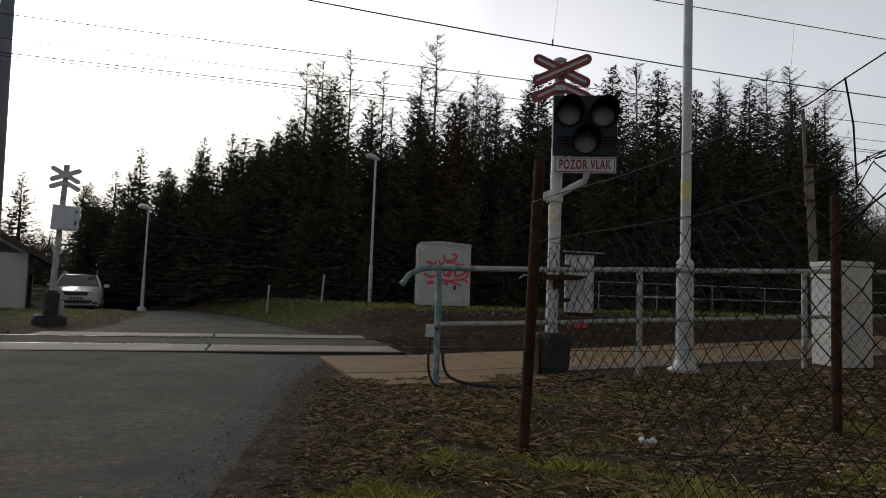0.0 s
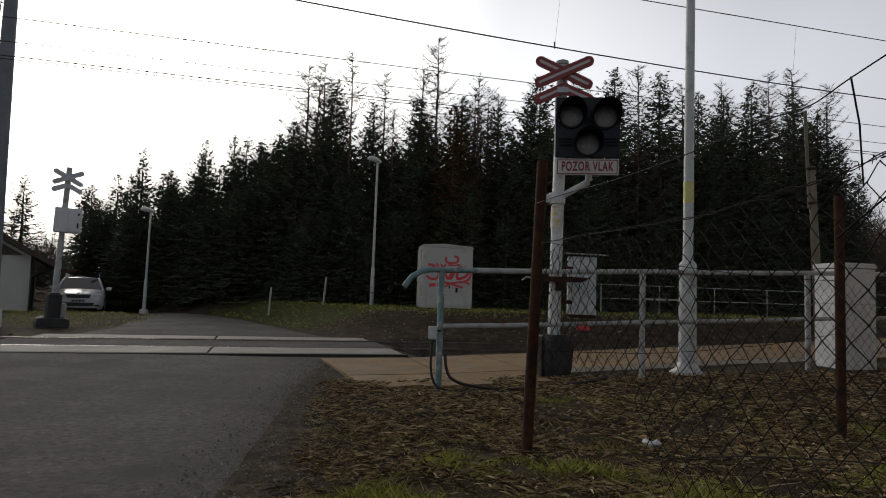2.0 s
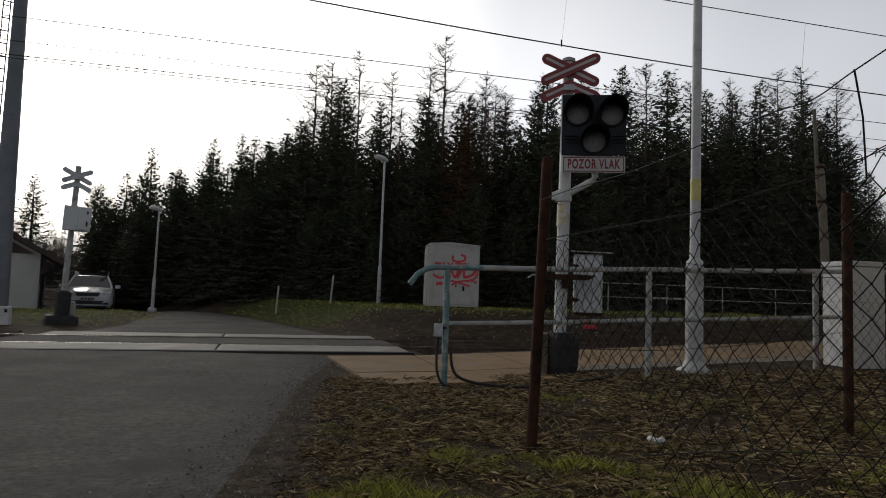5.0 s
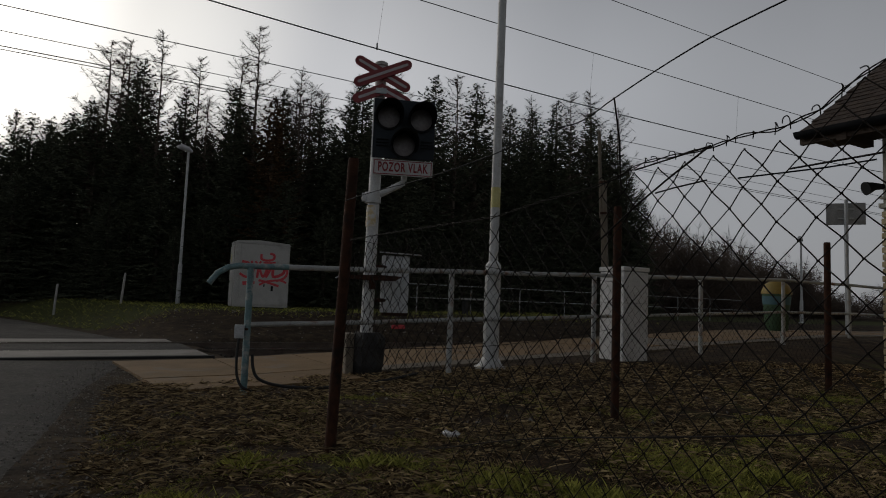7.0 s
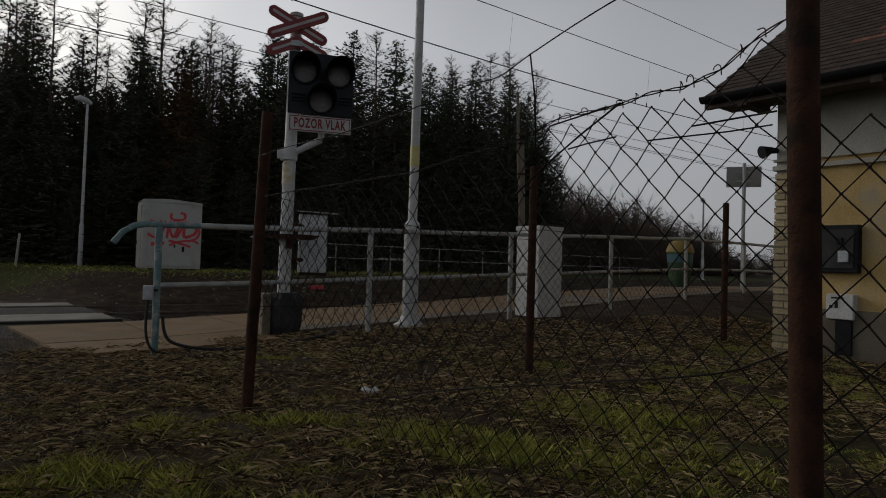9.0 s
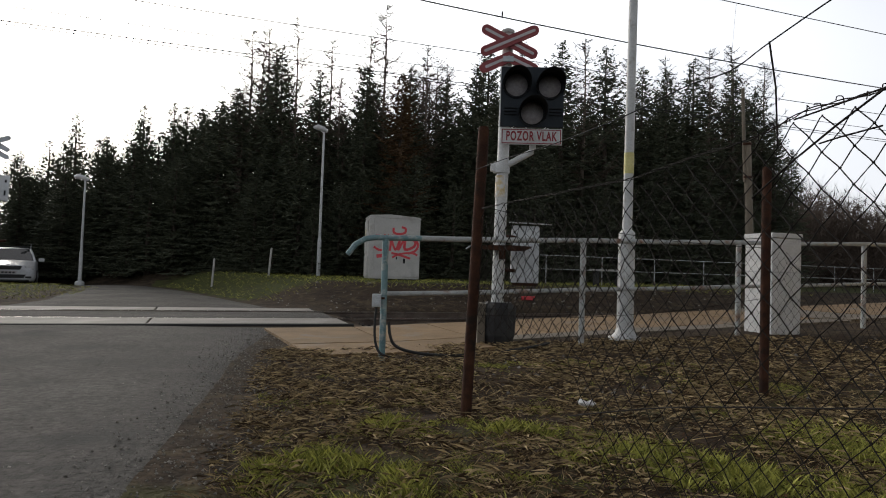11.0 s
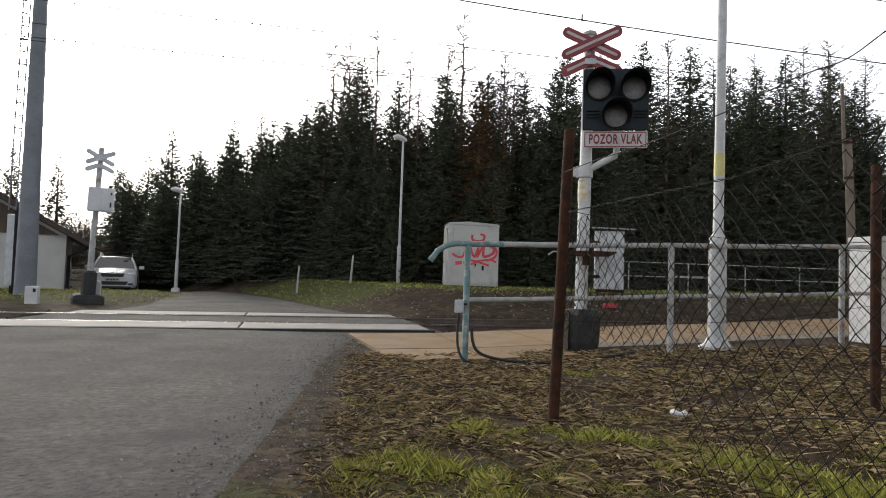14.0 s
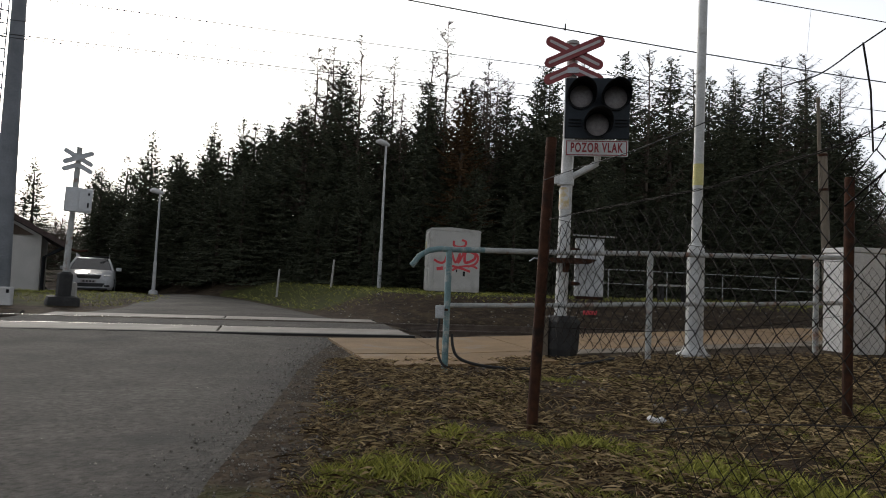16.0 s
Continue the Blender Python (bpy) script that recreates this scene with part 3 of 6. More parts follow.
def warning_signal():
    """Level-crossing warning light on its pole. Local: -y faces the road user."""
    px, py = 1.27, 7.27
    zb = platform_z(uv(px, py)[0])
    t = thing("crossing_signal", pose(px, py, zb, 0, 0, -7), "white pole with red crossbuck, black warning lights and a caution board", "crossing signal")
    h = 3.57
    lean = 0.045
    part("pole", Shape().tube([(-0.02, 0, 0.25), (-0.02 + lean * 0.3, 0, 1.3), (0.02, 0, h - 0.09)], [0.07, 0.068, 0.063], 14), WHITE, t, "white painted steel pole with scuffs")
    part("pole_cap", Shape().tube([(0.02, 0, h - 0.09), (0.02, 0, h - 0.05), (0.02, 0, h - 0.03)], [0.078, 0.073, 0.03], 14), CONCRETE, t)
    part("scuffed_band", Shape().tube([(-0.008, 0, 1.62), (-0.006, 0, 1.86)], [0.0705, 0.0702], 14, False),
         material("worn_orange", (0.42, 0.3, 0.13), (0.6, 0.5, 0.3), 0.7, scale=9, fine=60, bump=0.1, dirt=(0.6, 0.6, 0.6), dirt_at=0.5, dirt_scale=14), t, "worn ochre patch")
    # foot
    part("foot_casting", Shape().tube([(0, 0, -0.05), (0, 0, 0.08), (0, 0, 0.38), (0, 0, 0.44)], [0.15, 0.19, 0.205, 0.15], 8, True, False), DARKBOX, t, "dark cast iron foot")
    part("foot_block", Shape().box((-0.2, -0.02, 0.18), (0.09, 0.26, 0.5), 4, 0.02), SLAB_GREY, t, "grey concrete block")
    # crossbuck
    y = -0.115
    x0, zc = 0.035, h - 0.212
    plank(t, "cross_arm", x0, zc, 27, 0.70, y, SIGNRED, label="red arm with a pale stripe")
    plank(t, "cross_arm", x0, zc, -24, 0.70, y - 0.026, SIGNRED, label="red arm with a pale stripe")
    chevron(t, "lower_arm", x0, zc - 0.175, y + 0.004)
    for dz in (0, -0.2):
        part("cross_clamp", Shape().box((x0 - 0.01, -0.075, zc + dz), (0.12, 0.1, 0.06)), GALV, t)
    # light head
    hx, hz, hy = 0.298, h - 0.85, -0.16
    head = part("light_board", Shape().box((hx, hy, hz), (0.69, 0.03, 0.67), 0, 0.008).box((hx, hy + 0.09, hz), (0.56, 0.16, 0.53), 0, 0.02), SLATE, t, "black backing board")
    part("edge_strip", Shape().box((hx - 0.352, hy, hz), (0.012, 0.034, 0.67)), WHITE, t)
    for lx, lz in ((-0.18, 0.12), (0.185, 0.11), (0.0, -0.19)):
        unit = part("lamp_ring", Shape().tube([(hx + lx, hy - 0.012, hz + lz), (hx + lx, hy - 0.045, hz + lz)], 0.14, 20), BLACK, t)
        ls = Shape()
        rings = [(0.122, -0.046), (0.105, -0.056), (0.075, -0.066), (0.04, -0.073)]
        vs = []
        for r, yy in rings:
            vs += [(hx + lx + r * math.cos(k * math.pi / 12), hy + yy, hz + lz + r * math.sin(k * math.pi / 12)) for k in range(24)]
        ls.add(vs, [(i * 24 + k, i * 24 + (k + 1) % 24, (i + 1) * 24 + (k + 1) % 24, (i + 1) * 24 + k) for i in range(3) for k in range(24)] +
               [tuple(range(72, 96))], True)
        part("lens", ls, LENS, unit, "unlit milky lens")
        hood = Shape()
        hv, hf = [], []
        n = 22
        for i in range(n + 1):
            t0 = radians(-28 + 236 * i / n)
            reach = 0.34 * (0.3 + 0.7 * max(0.0, math.sin(t0)) ** 0.6)
            for r, yy in ((0.15, -0.03), (0.158, -0.03 - reach), (0.152, -0.03 - reach), (0.144, -0.03)):
                hv.append((hx + lx + r * math.cos(t0), hy + yy, hz + lz + r * math.sin(t0) - 0.1 * (-0.03 - yy)))
        for i in range(n):
            for k in range(4):
                hf.append((i * 4 + k, i * 4 + (k + 1) % 4, (i + 1) * 4 + (k + 1) % 4, (i + 1) * 4 + k))
        hood.add(hv, hf, True)
        part("hood", hood, BLACK, unit, "black sun hood")
    for lx in (-0.24, 0.26):
        for k in range(3):
            part("louvre", Shape().box((hx + lx, hy - 0.022, hz - 0.13 - 0.035 * k), (0.14, 0.02, 0.012), 0, 0.004), BLACK, head)
    # caution board
    bz = hz - 0.44
    board = part("caution_board", Shape().box((hx, hy, bz), (0.675, 0.02, 0.178), 0, 0.004), WHITE, t, "white board with red letters")
    fr = Shape()
    for c, sz in (((0, 0.075), (0.645, 0.009)), ((0, -0.075), (0.645, 0.009)), ((-0.32, 0), (0.009, 0.155)), ((0.32, 0), (0.009, 0.155))):
        fr.box((hx + c[0], hy - 0.0125, bz + c[1]), (sz[0], 0.004, sz[1]))
    part("board_border", fr, TEXTRED, board, "thin dark red border")
    letters("POZOR VLAK", 0.142, TEXTRED, board, Matrix.Translation((hx, hy - 0.013, bz)) @ pose(0, 0, 0, 90, 0, 0) @ Matrix.Diagonal((0.575, 1.0, 1, 1)))
    # bracket
    part("bracket", Shape().tube([(0.0, 0, h - 1.62), (0.1, -0.03, h - 1.56), (0.27, -0.07, h - 1.47), (0.32, -0.08, h - 1.44), (0.325, -0.08, h - 1.42), (0.325, -0.08, h - 1.2)], 0.037, 10), WHITE, t, "white tubular bracket")
    part("pole_clamp", Shape().tube([(-0.01, 0, h - 1.68), (-0.01, 0, h - 1.56)], 0.092, 14).box((-0.11, -0.02, h - 1.62), (0.05, 0.07, 0.09)), WHITE, t)
    # tray
    part("tray", Shape().prism([(-0.34, 0.03), (-0.3, 0.0), (-0.05, -0.015), (0.22, -0.01), (0.3, 0.035), (0.1, 0.045), (-0.2, 0.04)], 0.22,
                               Matrix.Translation((0.05, -0.2, 1.03))), RUST, t, "bent rusty sheet")
    part("tray_support", Shape().box((0.02, -0.08, 0.98), (0.07, 0.1, 0.12), 0, 0.01), RUST, t)
    part("stub_pipe", Shape().tube([(-0.2, -0.18, 1.04), (-0.33, -0.18, 1.06), (-0.38, -0.18, 1.02)], 0.009, 6), GALV, t)


def relay_box():
    px, py = 1.66, 7.55
    zb = platform_z(uv(px, py)[0])
    t = thing("relay_box", pose(px, py, zb, 0, 0, -10), "pale metal box with a thin roof sheet clamped to a pole", "electrical box")
    part("case", Shape().box((-0.05, 0, 0.97), (0.32, 0.3, 0.66), 0, 0.01), ZINC, t)
    part("door", Shape().box((-0.05, -0.156, 0.97), (0.285, 0.012, 0.61), 0, 0.004), ZINC, t)
    part("roof_sheet", Shape().box((0.0, -0.02, 1.335), (0.48, 0.42, 0.014), m=pose(0.0, -0.02, 1.335, 4, 2, 0)), PALE, t, "thin worn roof sheet")
    part("base_strip", Shape().box((-0.04, -0.02, 0.625), (0.3, 0.26, 0.035), 0, 0.005), RUST, t, "rusty strip under the case")
    for zz in (0.78, 1.16):
        part("bracket", Shape().tube([(-0.335, -0.343, zz), (-0.12, -0.1, zz)], 0.022, 8), RUST, t, "rusty arm clamped to a pole")


def railing():
    P = [Vector((-0.01 + 2.097 * k, 6.15 + 0.664 * k, 0)) for k in range(8)]
    tops = [1.165 + 0.075 * min(k, 4.2) for k in range(8)]
    t = thing("platform_railing", pose(P[0].x, P[0].y, 0), "two-bar tubular railing, teal paint worn to pale metal and rust", "railing")
    o = P[0]
    for k in range(8):
        p = P[k] - o
        part("post", Shape().tube([(p.x, p.y, ground_z(P[k].x, P[k].y) - 0.12), (p.x, p.y, tops[k] - 0.01)], 0.031, 10), TEAL if k == 0 else PALE, t)
    for lvl in (0, 0.525):
        for k in range(7):
            a, b = P[k] - o, P[k + 1] - o
            za, zb = tops[k] - lvl, tops[k + 1] - lvl
            pts = []
            if k == 0 and lvl == 0:
                d = (P[1] - P[0]).normalized()
                bend = [(-d.x * 0.36, -d.y * 0.36, za - 0.17), (-d.x * 0.29, -d.y * 0.29, za - 0.075), (-d.x * 0.2, -d.y * 0.2, za - 0.02), (-d.x * 0.1, -d.y * 0.1, za), (0, 0, za), (d.x * 0.35, d.y * 0.35, za + 0.01)]
                part("bent_end", Shape().tube(bend, 0.0275, 10), TEAL, t, "teal rail end bent downwards")
                a = d * 0.35
                za += 0.01
            pts += [(a.x, a.y, za)] + [(a.x + (b.x - a.x) * i / 4, a.y + (b.y - a.y) * i / 4, za + (zb - za) * i / 4 - 0.006 * math.sin(i * 0.8)) for i in (1, 2, 3)] + [(b.x, b.y, zb)]
            part("top_rail" if lvl == 0 else "mid_rail", Shape().tube(pts, 0.027 if lvl == 0 else 0.024, 10), PALE, t)
    jb = thing("junction_box", pose(-0.075, 6.1, 0.0), "small grey junction box fixed to a railing post", "junction box")
    part("case", Shape().box((0, 0, 0.58), (0.085, 0.06, 0.12), 0, 0.008), GALV, jb)
    part("strap", Shape().box((0.03, 0.02, 0.6), (0.09, 0.03, 0.02)), RUST, jb)
    c = thing("black_cable", pose(0, 6.1, 0.0), "black cable looping from a box down to the ground", "cable")
    pts = [(-0.075, 0, 0.52), (-0.085, 0, 0.35), (-0.075, 0, 0.2), (-0.03, -0.02, 0.1), (0.06, -0.04, 0.06)]
    part("lead", Shape().tube(curve_pts(pts), 0.012, 8), RUBBER, c)
    pts = [(0.045, -0.01, 0.36), (0.06, -0.02, 0.24), (0.11, -0.03, 0.15), (0.25, -0.05, 0.1), (0.5, 0.0, 0.065), (0.85, 0.1, 0.06), (1.15, 0.25, 0.075), (1.5, 0.5, 0.08), (1.75, 0.75, 0.1)]
    part("lead", Shape().tube(curve_pts([(a, b, max(zz + 0.02, ground_z(a, 6.1 + b) + 0.03 if b < 0.3 else platform_z(uv(a, 6.1 + b)[0]) + 0.02)) for a, b, zz in pts]), 0.014, 8), RUBBER, c)


def curve_pts(pts, n=5):
    pts = [Vector(p) for p in pts]
    out = []
    for i in range(len(pts) - 1):
        p0, p1, p2, p3 = pts[max(i - 1, 0)], pts[i], pts[i + 1], pts[min(i + 2, len(pts) - 1)]
        for k in range(n):
            t = k / n
            out.append(0.5 * ((2 * p1) + (p2 - p0) * t + (2 * p0 - 5 * p1 + 4 * p2 - p3) * t * t + (3 * p1 - p0 - 3 * p2 + p3) * t ** 3))
    return out + [pts[-1]]


def platform_lamp():
    px, py = 2.72, 7.24
    zb = platform_z(uv(px, py)[0])
    t = thing("platform_lamp", pose(px, py, zb), "tall white lamp post with a thick foot and a yellow band", "street lamp")
    part("base_plate", Shape().tube([(0, 0, -0.01), (0, 0, 0.02), (0, 0, 0.05), (0, 0, 0.12)], [0.185, 0.185, 0.13, 0.098], 20), WHITE, t)
    part("lower_column", Shape().tube([(0, 0, 0.05), (0, 0, 1.13), (0, 0, 1.2), (0, 0, 1.24)], [0.096, 0.094, 0.092, 0.058], 12, True, False), WHITE, t)
    part("upper_column", Shape().tube([(0, 0, 1.2), (0.03, 0, 7.0)], [0.056, 0.045], 12), WHITE, t)
    part("yellow_band", Shape().tube([(0.004, 0, 1.88), (0.005, 0, 2.12)], [0.0575, 0.057], 12, False), YELLOW, t)
    part("inspection_door", Shape().box((0.0, -0.092, 0.62), (0.08, 0.02, 0.3), 0, 0.004), WHITE, t)
    part("lamp_head", Shape().box((0.03, -0.2, 7.02), (0.2, 0.6, 0.12), 0, 0.04), WHITE, t)


def white_box():
    px, py = 4.775, 7.745
    zb = platform_z(uv(px, py)[0])
    t = thing("white_cabinet", pose(px, py, zb - 0.02, 0, 0, 13), "white limewashed pillar cabinet with a flat lid", "cabinet")
    part("body", Shape().box((0, 0, 0.57), (0.44, 0.44, 1.16), 0, 0.012), LIME, t)
    part("lid", Shape().box((0, 0, 1.185), (0.465, 0.465, 0.06), 0, 0.012), LIME, t)
    part("joint", Shape().box((0, 0, 0.74), (0.444, 0.444, 0.006)), SIGNBACK, t)


def chain_link(parent, name, a, b, profile, low, seed, cell=0.047, ragged=0.03, r=0.0014, slack=0.012):
    """Woven wire from a to b: zigzag strands that hook round each other. profile: (share of the way, height of the top edge); low: the same below, or one height."""
    rng = random.Random(seed)
    a, b = Vector(a), Vector(b)
    foot = low if isinstance(low, tuple) else ((0.0, low), (1.0, low))
    low = min(z for _, z in foot)
    L = (b - a).length
    d = (b - a) / L
    nrm = Vector((-d.y, d.x, 0))
    nu, nv = int(L / cell), int((max(z for _, z in profile) - low) / cell) + 1
    s = Shape()

    def node(i, j):
        x = i * cell
        zz = low + j * cell
        w = 0.03 * noise.noise(Vector((x * 1.1, zz * 0.9, seed))) + 0.004 * (-1) ** i
        g = slack * noise.noise(Vector((x * 2.0, zz * 2.0, seed + 9))) + 0.25 * slack * noise.noise(Vector((x * 11, zz * 11, seed)))
        k = slack * 1.6 * noise.noise(Vector((x * 1.7, zz * 1.1, seed + 3)))
        return a + d * (x + g) + nrm * w + Vector((0, 0, zz + k))
    for i in range(nu):
        edge = float(np.interp((i + 0.5) * cell / L, *zip(*profile))) + rng.uniform(-0.5, 0.3) * cell
        hang = float(np.interp((i + 0.5) * cell / L, *zip(*foot))) + rng.uniform(-0.3, 0.5) * cell
        for j in range(nv):
            if low + (j + 0.5) * cell < hang:
                continue
            if low + (j + 0.6) * cell > edge or (low + (j + 2) * cell > edge and rng.random() < ragged):
                continue
            i0, i1 = (i, i + 1) if (i + j) % 2 == 0 else (i + 1, i)
            p, q = node(i0, j), node(i1, j + 1)
            e = (q - p) * 0.12
            bow = nrm * r * 1.6
            s.tube([p - e * 0.35 - bow, p + e + bow * 0.3, q - e - bow * 0.3, q + e * 0.35 + bow], r, 4, False)
    part(name, s, WIRE, parent, "woven diamond wire mesh")


def fence_post(base, top_z, lean, radius=0.033):
    def shift(z):
        return (base[0] + lean[0] * z, base[1] + lean[1] * z, z)
    return Shape().tube([shift(z) for z in (-0.15, 0.5, 1.0, top_z - 0.02, top_z)], [radius] * 4 + [radius * 0.9], 12)


NEAR_TOP = ((0.0, 1.24), (0.175, 1.241), (0.53, 1.233), (0.625, 1.26), (0.686, 1.271), (0.72, 1.278), (0.77, 1.317), (0.84, 1.317), (0.869, 1.33), (0.901, 1.326), (0.932, 1.347), (0.959, 1.399), (0.979, 1.423), (1.0, 1.41))


def fences():
    p1, p2, p3, big = (0.50, 3.84), (2.80, 4.62), (6.118, 5.785), (1.221, 0.882)
    t = thing("chain_link_fence", pose(0, 0, 0), "rusty tube posts with sagging chain-link wire", "fence")
    part("post", fence_post(p1, 1.74, (0.034, 0.0)), RUST, t, "leaning rusty tube post")
    part("post", fence_post(p2, 1.72, (0.0, 0.0)), RUST, t)
    part("post", fence_post(p3, 1.72, (0.0, 0.0), 0.036), RUST, t)
    part("post", fence_post(big, 2.3, (-0.013, 0.017), 0.0305), RUST, t)
    part("post", fence_post((1.9, -2.6), 1.9, (0, 0)), RUST, t)
    chain_link(t, "wire_mesh", (p1[0] + 0.05, p1[1], 0), (*p2, 0), ((0, 1.27), (0.3, 1.2), (0.7, 1.12), (1, 1.12)), ((0, 0.5), (0.4, 0.42), (1, 0.4)), 3, cell=0.04, r=0.0013)
    chain_link(t, "wire_mesh", (*p2, 0), (*p3, 0), ((0, 1.12), (0.5, 0.98), (1, 0.95)), ((0, 0.4), (1, 0.3)), 5, cell=0.04, r=0.0013)
    chain_link(t, "wire_mesh", (p1[0] + 0.05, p1[1] - 0.02, 0), (*big, 0), NEAR_TOP, ((0, 0.6), (0.36, 0.55), (0.47, 0.06), (1, 0.06)), 8, cell=0.046, r=0.0017, ragged=0.12)
    chain_link(t, "wire_mesh", (*big, 0), (1.9, -2.6, 0), ((0, 1.22), (0.2, 1.24), (1, 1.5)), 0.05, 12, cell=0.0475, r=0.0018)
    rng = random.Random(4)

    def strand(a, b, sagging, r=0.0028, n=14):
        a, b = Vector(a), Vector(b)
        pts = [a.lerp(b, i / n) - Vector((0, 0, sagging * math.sin(math.pi * i / n))) + Vector((0, 0, 0.004 * rng.uniform(-1, 1))) for i in range(n + 1)]
        return Shape().tube(pts, r, 5)
    part("top_wire", strand((p1[0] + 0.05, p1[1], 1.27), (*p2, 1.12), 0.05, 0.002), WIRE, t)
    part("tension_wire", strand((p1[0] + 0.05, p1[1], 0.62), (*p2, 0.75), 0.06, 0.002), WIRE, t)

    def along(s, zz):
        return Vector((p1[0] + (big[0] - p1[0]) * s, p1[1] + (big[1] - p1[1]) * s, zz))

    def rim_z(s):
        return float(np.interp(s, *zip(*NEAR_TOP)))
    # the selvedge: two twisted wires and the cut, curled ends of the strands
    rim = Shape()
    for ph in (0.0, math.pi):
        rim.tube([along(i / 150, rim_z(i / 150) + 0.0035 * math.sin(i * 0.9 + ph) + 0.004 * noise.noise(Vector((i * 0.3, 2, 2)))) for i in range(8, 151)], 0.0017, 5)
    part("top_wire", rim, WIRE, t, "twisted wire with loose ends")
    for k in range(17):
        s0 = 0.70 + 0.0178 * k + rng.uniform(-0.004, 0.004)
        q = along(s0, rim_z(s0))
        side = rng.choice((-1, 1))
        lift = rng.uniform(0.007, 0.02)
        curl = [q - Vector((0, 0, 0.012)), q + Vector((0.003 * side, 0, lift * 0.6)), q + Vector((0.006 * side, 0.006, lift)), q + Vector((0.013 * side, 0.008, lift * rng.uniform(0.5, 1.0))), q + Vector((0.016 * side, 0.007, lift * rng.uniform(-0.2, 0.7)))]
        part("cut_end", Shape().tube(curve_pts(curl, 4), 0.0014, 5), WIRE, t)
    line = curve_pts([along(0.02, 1.476), along(0.16, 1.476), along(0.337, 1.463), along(0.507, 1.472), along(0.625, 1.496), along(0.684, 1.492), along(0.731, 1.529), along(0.802, 1.579), along(0.864, 1.608), along(1.0, 1.64)], 6)
    part("upper_strand", Shape().tube(line, 0.0022, 6), BLACK, t, "black strand above the mesh")
    part("upright_bar", Shape().tube([along(0.742, 1.24), along(0.739, 1.40), along(0.731, 1.532)], 0.0026, 6), WIRE, t, "thin iron bar")
    part("loose_bar", Shape().tube([along(0.714, 1.11), along(0.76, 1.196), along(0.799, 1.26), along(0.841, 1.322)], 0.003, 6), WIRE, t)
    part("loose_bar", Shape().tube([along(0.759, 1.30), along(0.804, 1.312), along(0.842, 1.322)], 0.0024, 6), WIRE, t)
    part("loose_bar", Shape().tube([along(0.784, 1.225), along(0.804, 1.231), along(0.838, 1.237)], 0.0022, 6), WIRE, t)
    part("loose_bar", Shape().tube([along(0.909, 1.231), along(0.94, 1.232), along(0.973, 1.233)], 0.0022, 6), WIRE, t)
    hem = curve_pts([along(0.40, 0.30), along(0.6, 0.46), along(0.8, 0.585), along(0.927, 0.667), along(0.967, 0.715), along(1.0, 0.76), along(1.02, 0.733), along(1.08, 0.676), along(1.3, 0.6)], 5)
    part("tension_wire", Shape().tube(hem, 0.0024, 5), WIRE, t, "slack rusty wire through the mesh")


def street_lamp(name, x, y, zb, height, split, tilt=0.0, r=0.055):
    t = thing(name, pose(x, y, zb, 0, tilt, 0), "slim white street lamp with a small flat head on grass", "street lamp", "street lamps by the wood")
    part("foot", Shape().tube([(0, 0, -0.1), (0, 0, 0.02), (0, 0, 0.06)], [0.16, 0.16, 0.1], 14), WHITE, t)
    part("lower_column", Shape().tube([(0, 0, 0), (0, 0, split), (0, 0, split + 0.06)], [r * 1.45, r * 1.4, r], 12), WHITE, t)
    part("upper_column", Shape().tube([(0, 0, split), (0, 0, height)], [r, r * 0.75], 12), WHITE, t)
    hd = Shape().tube([(0.1, 0.05, height - 0.02), (-0.02, -0.02, height + 0.03), (-0.2, -0.12, height + 0.07), (-0.32, -0.18, height + 0.05)], [0.05, 0.09, 0.1, 0.04], 12)
    part("lamp_head", hd, LAMPGLASS, t)


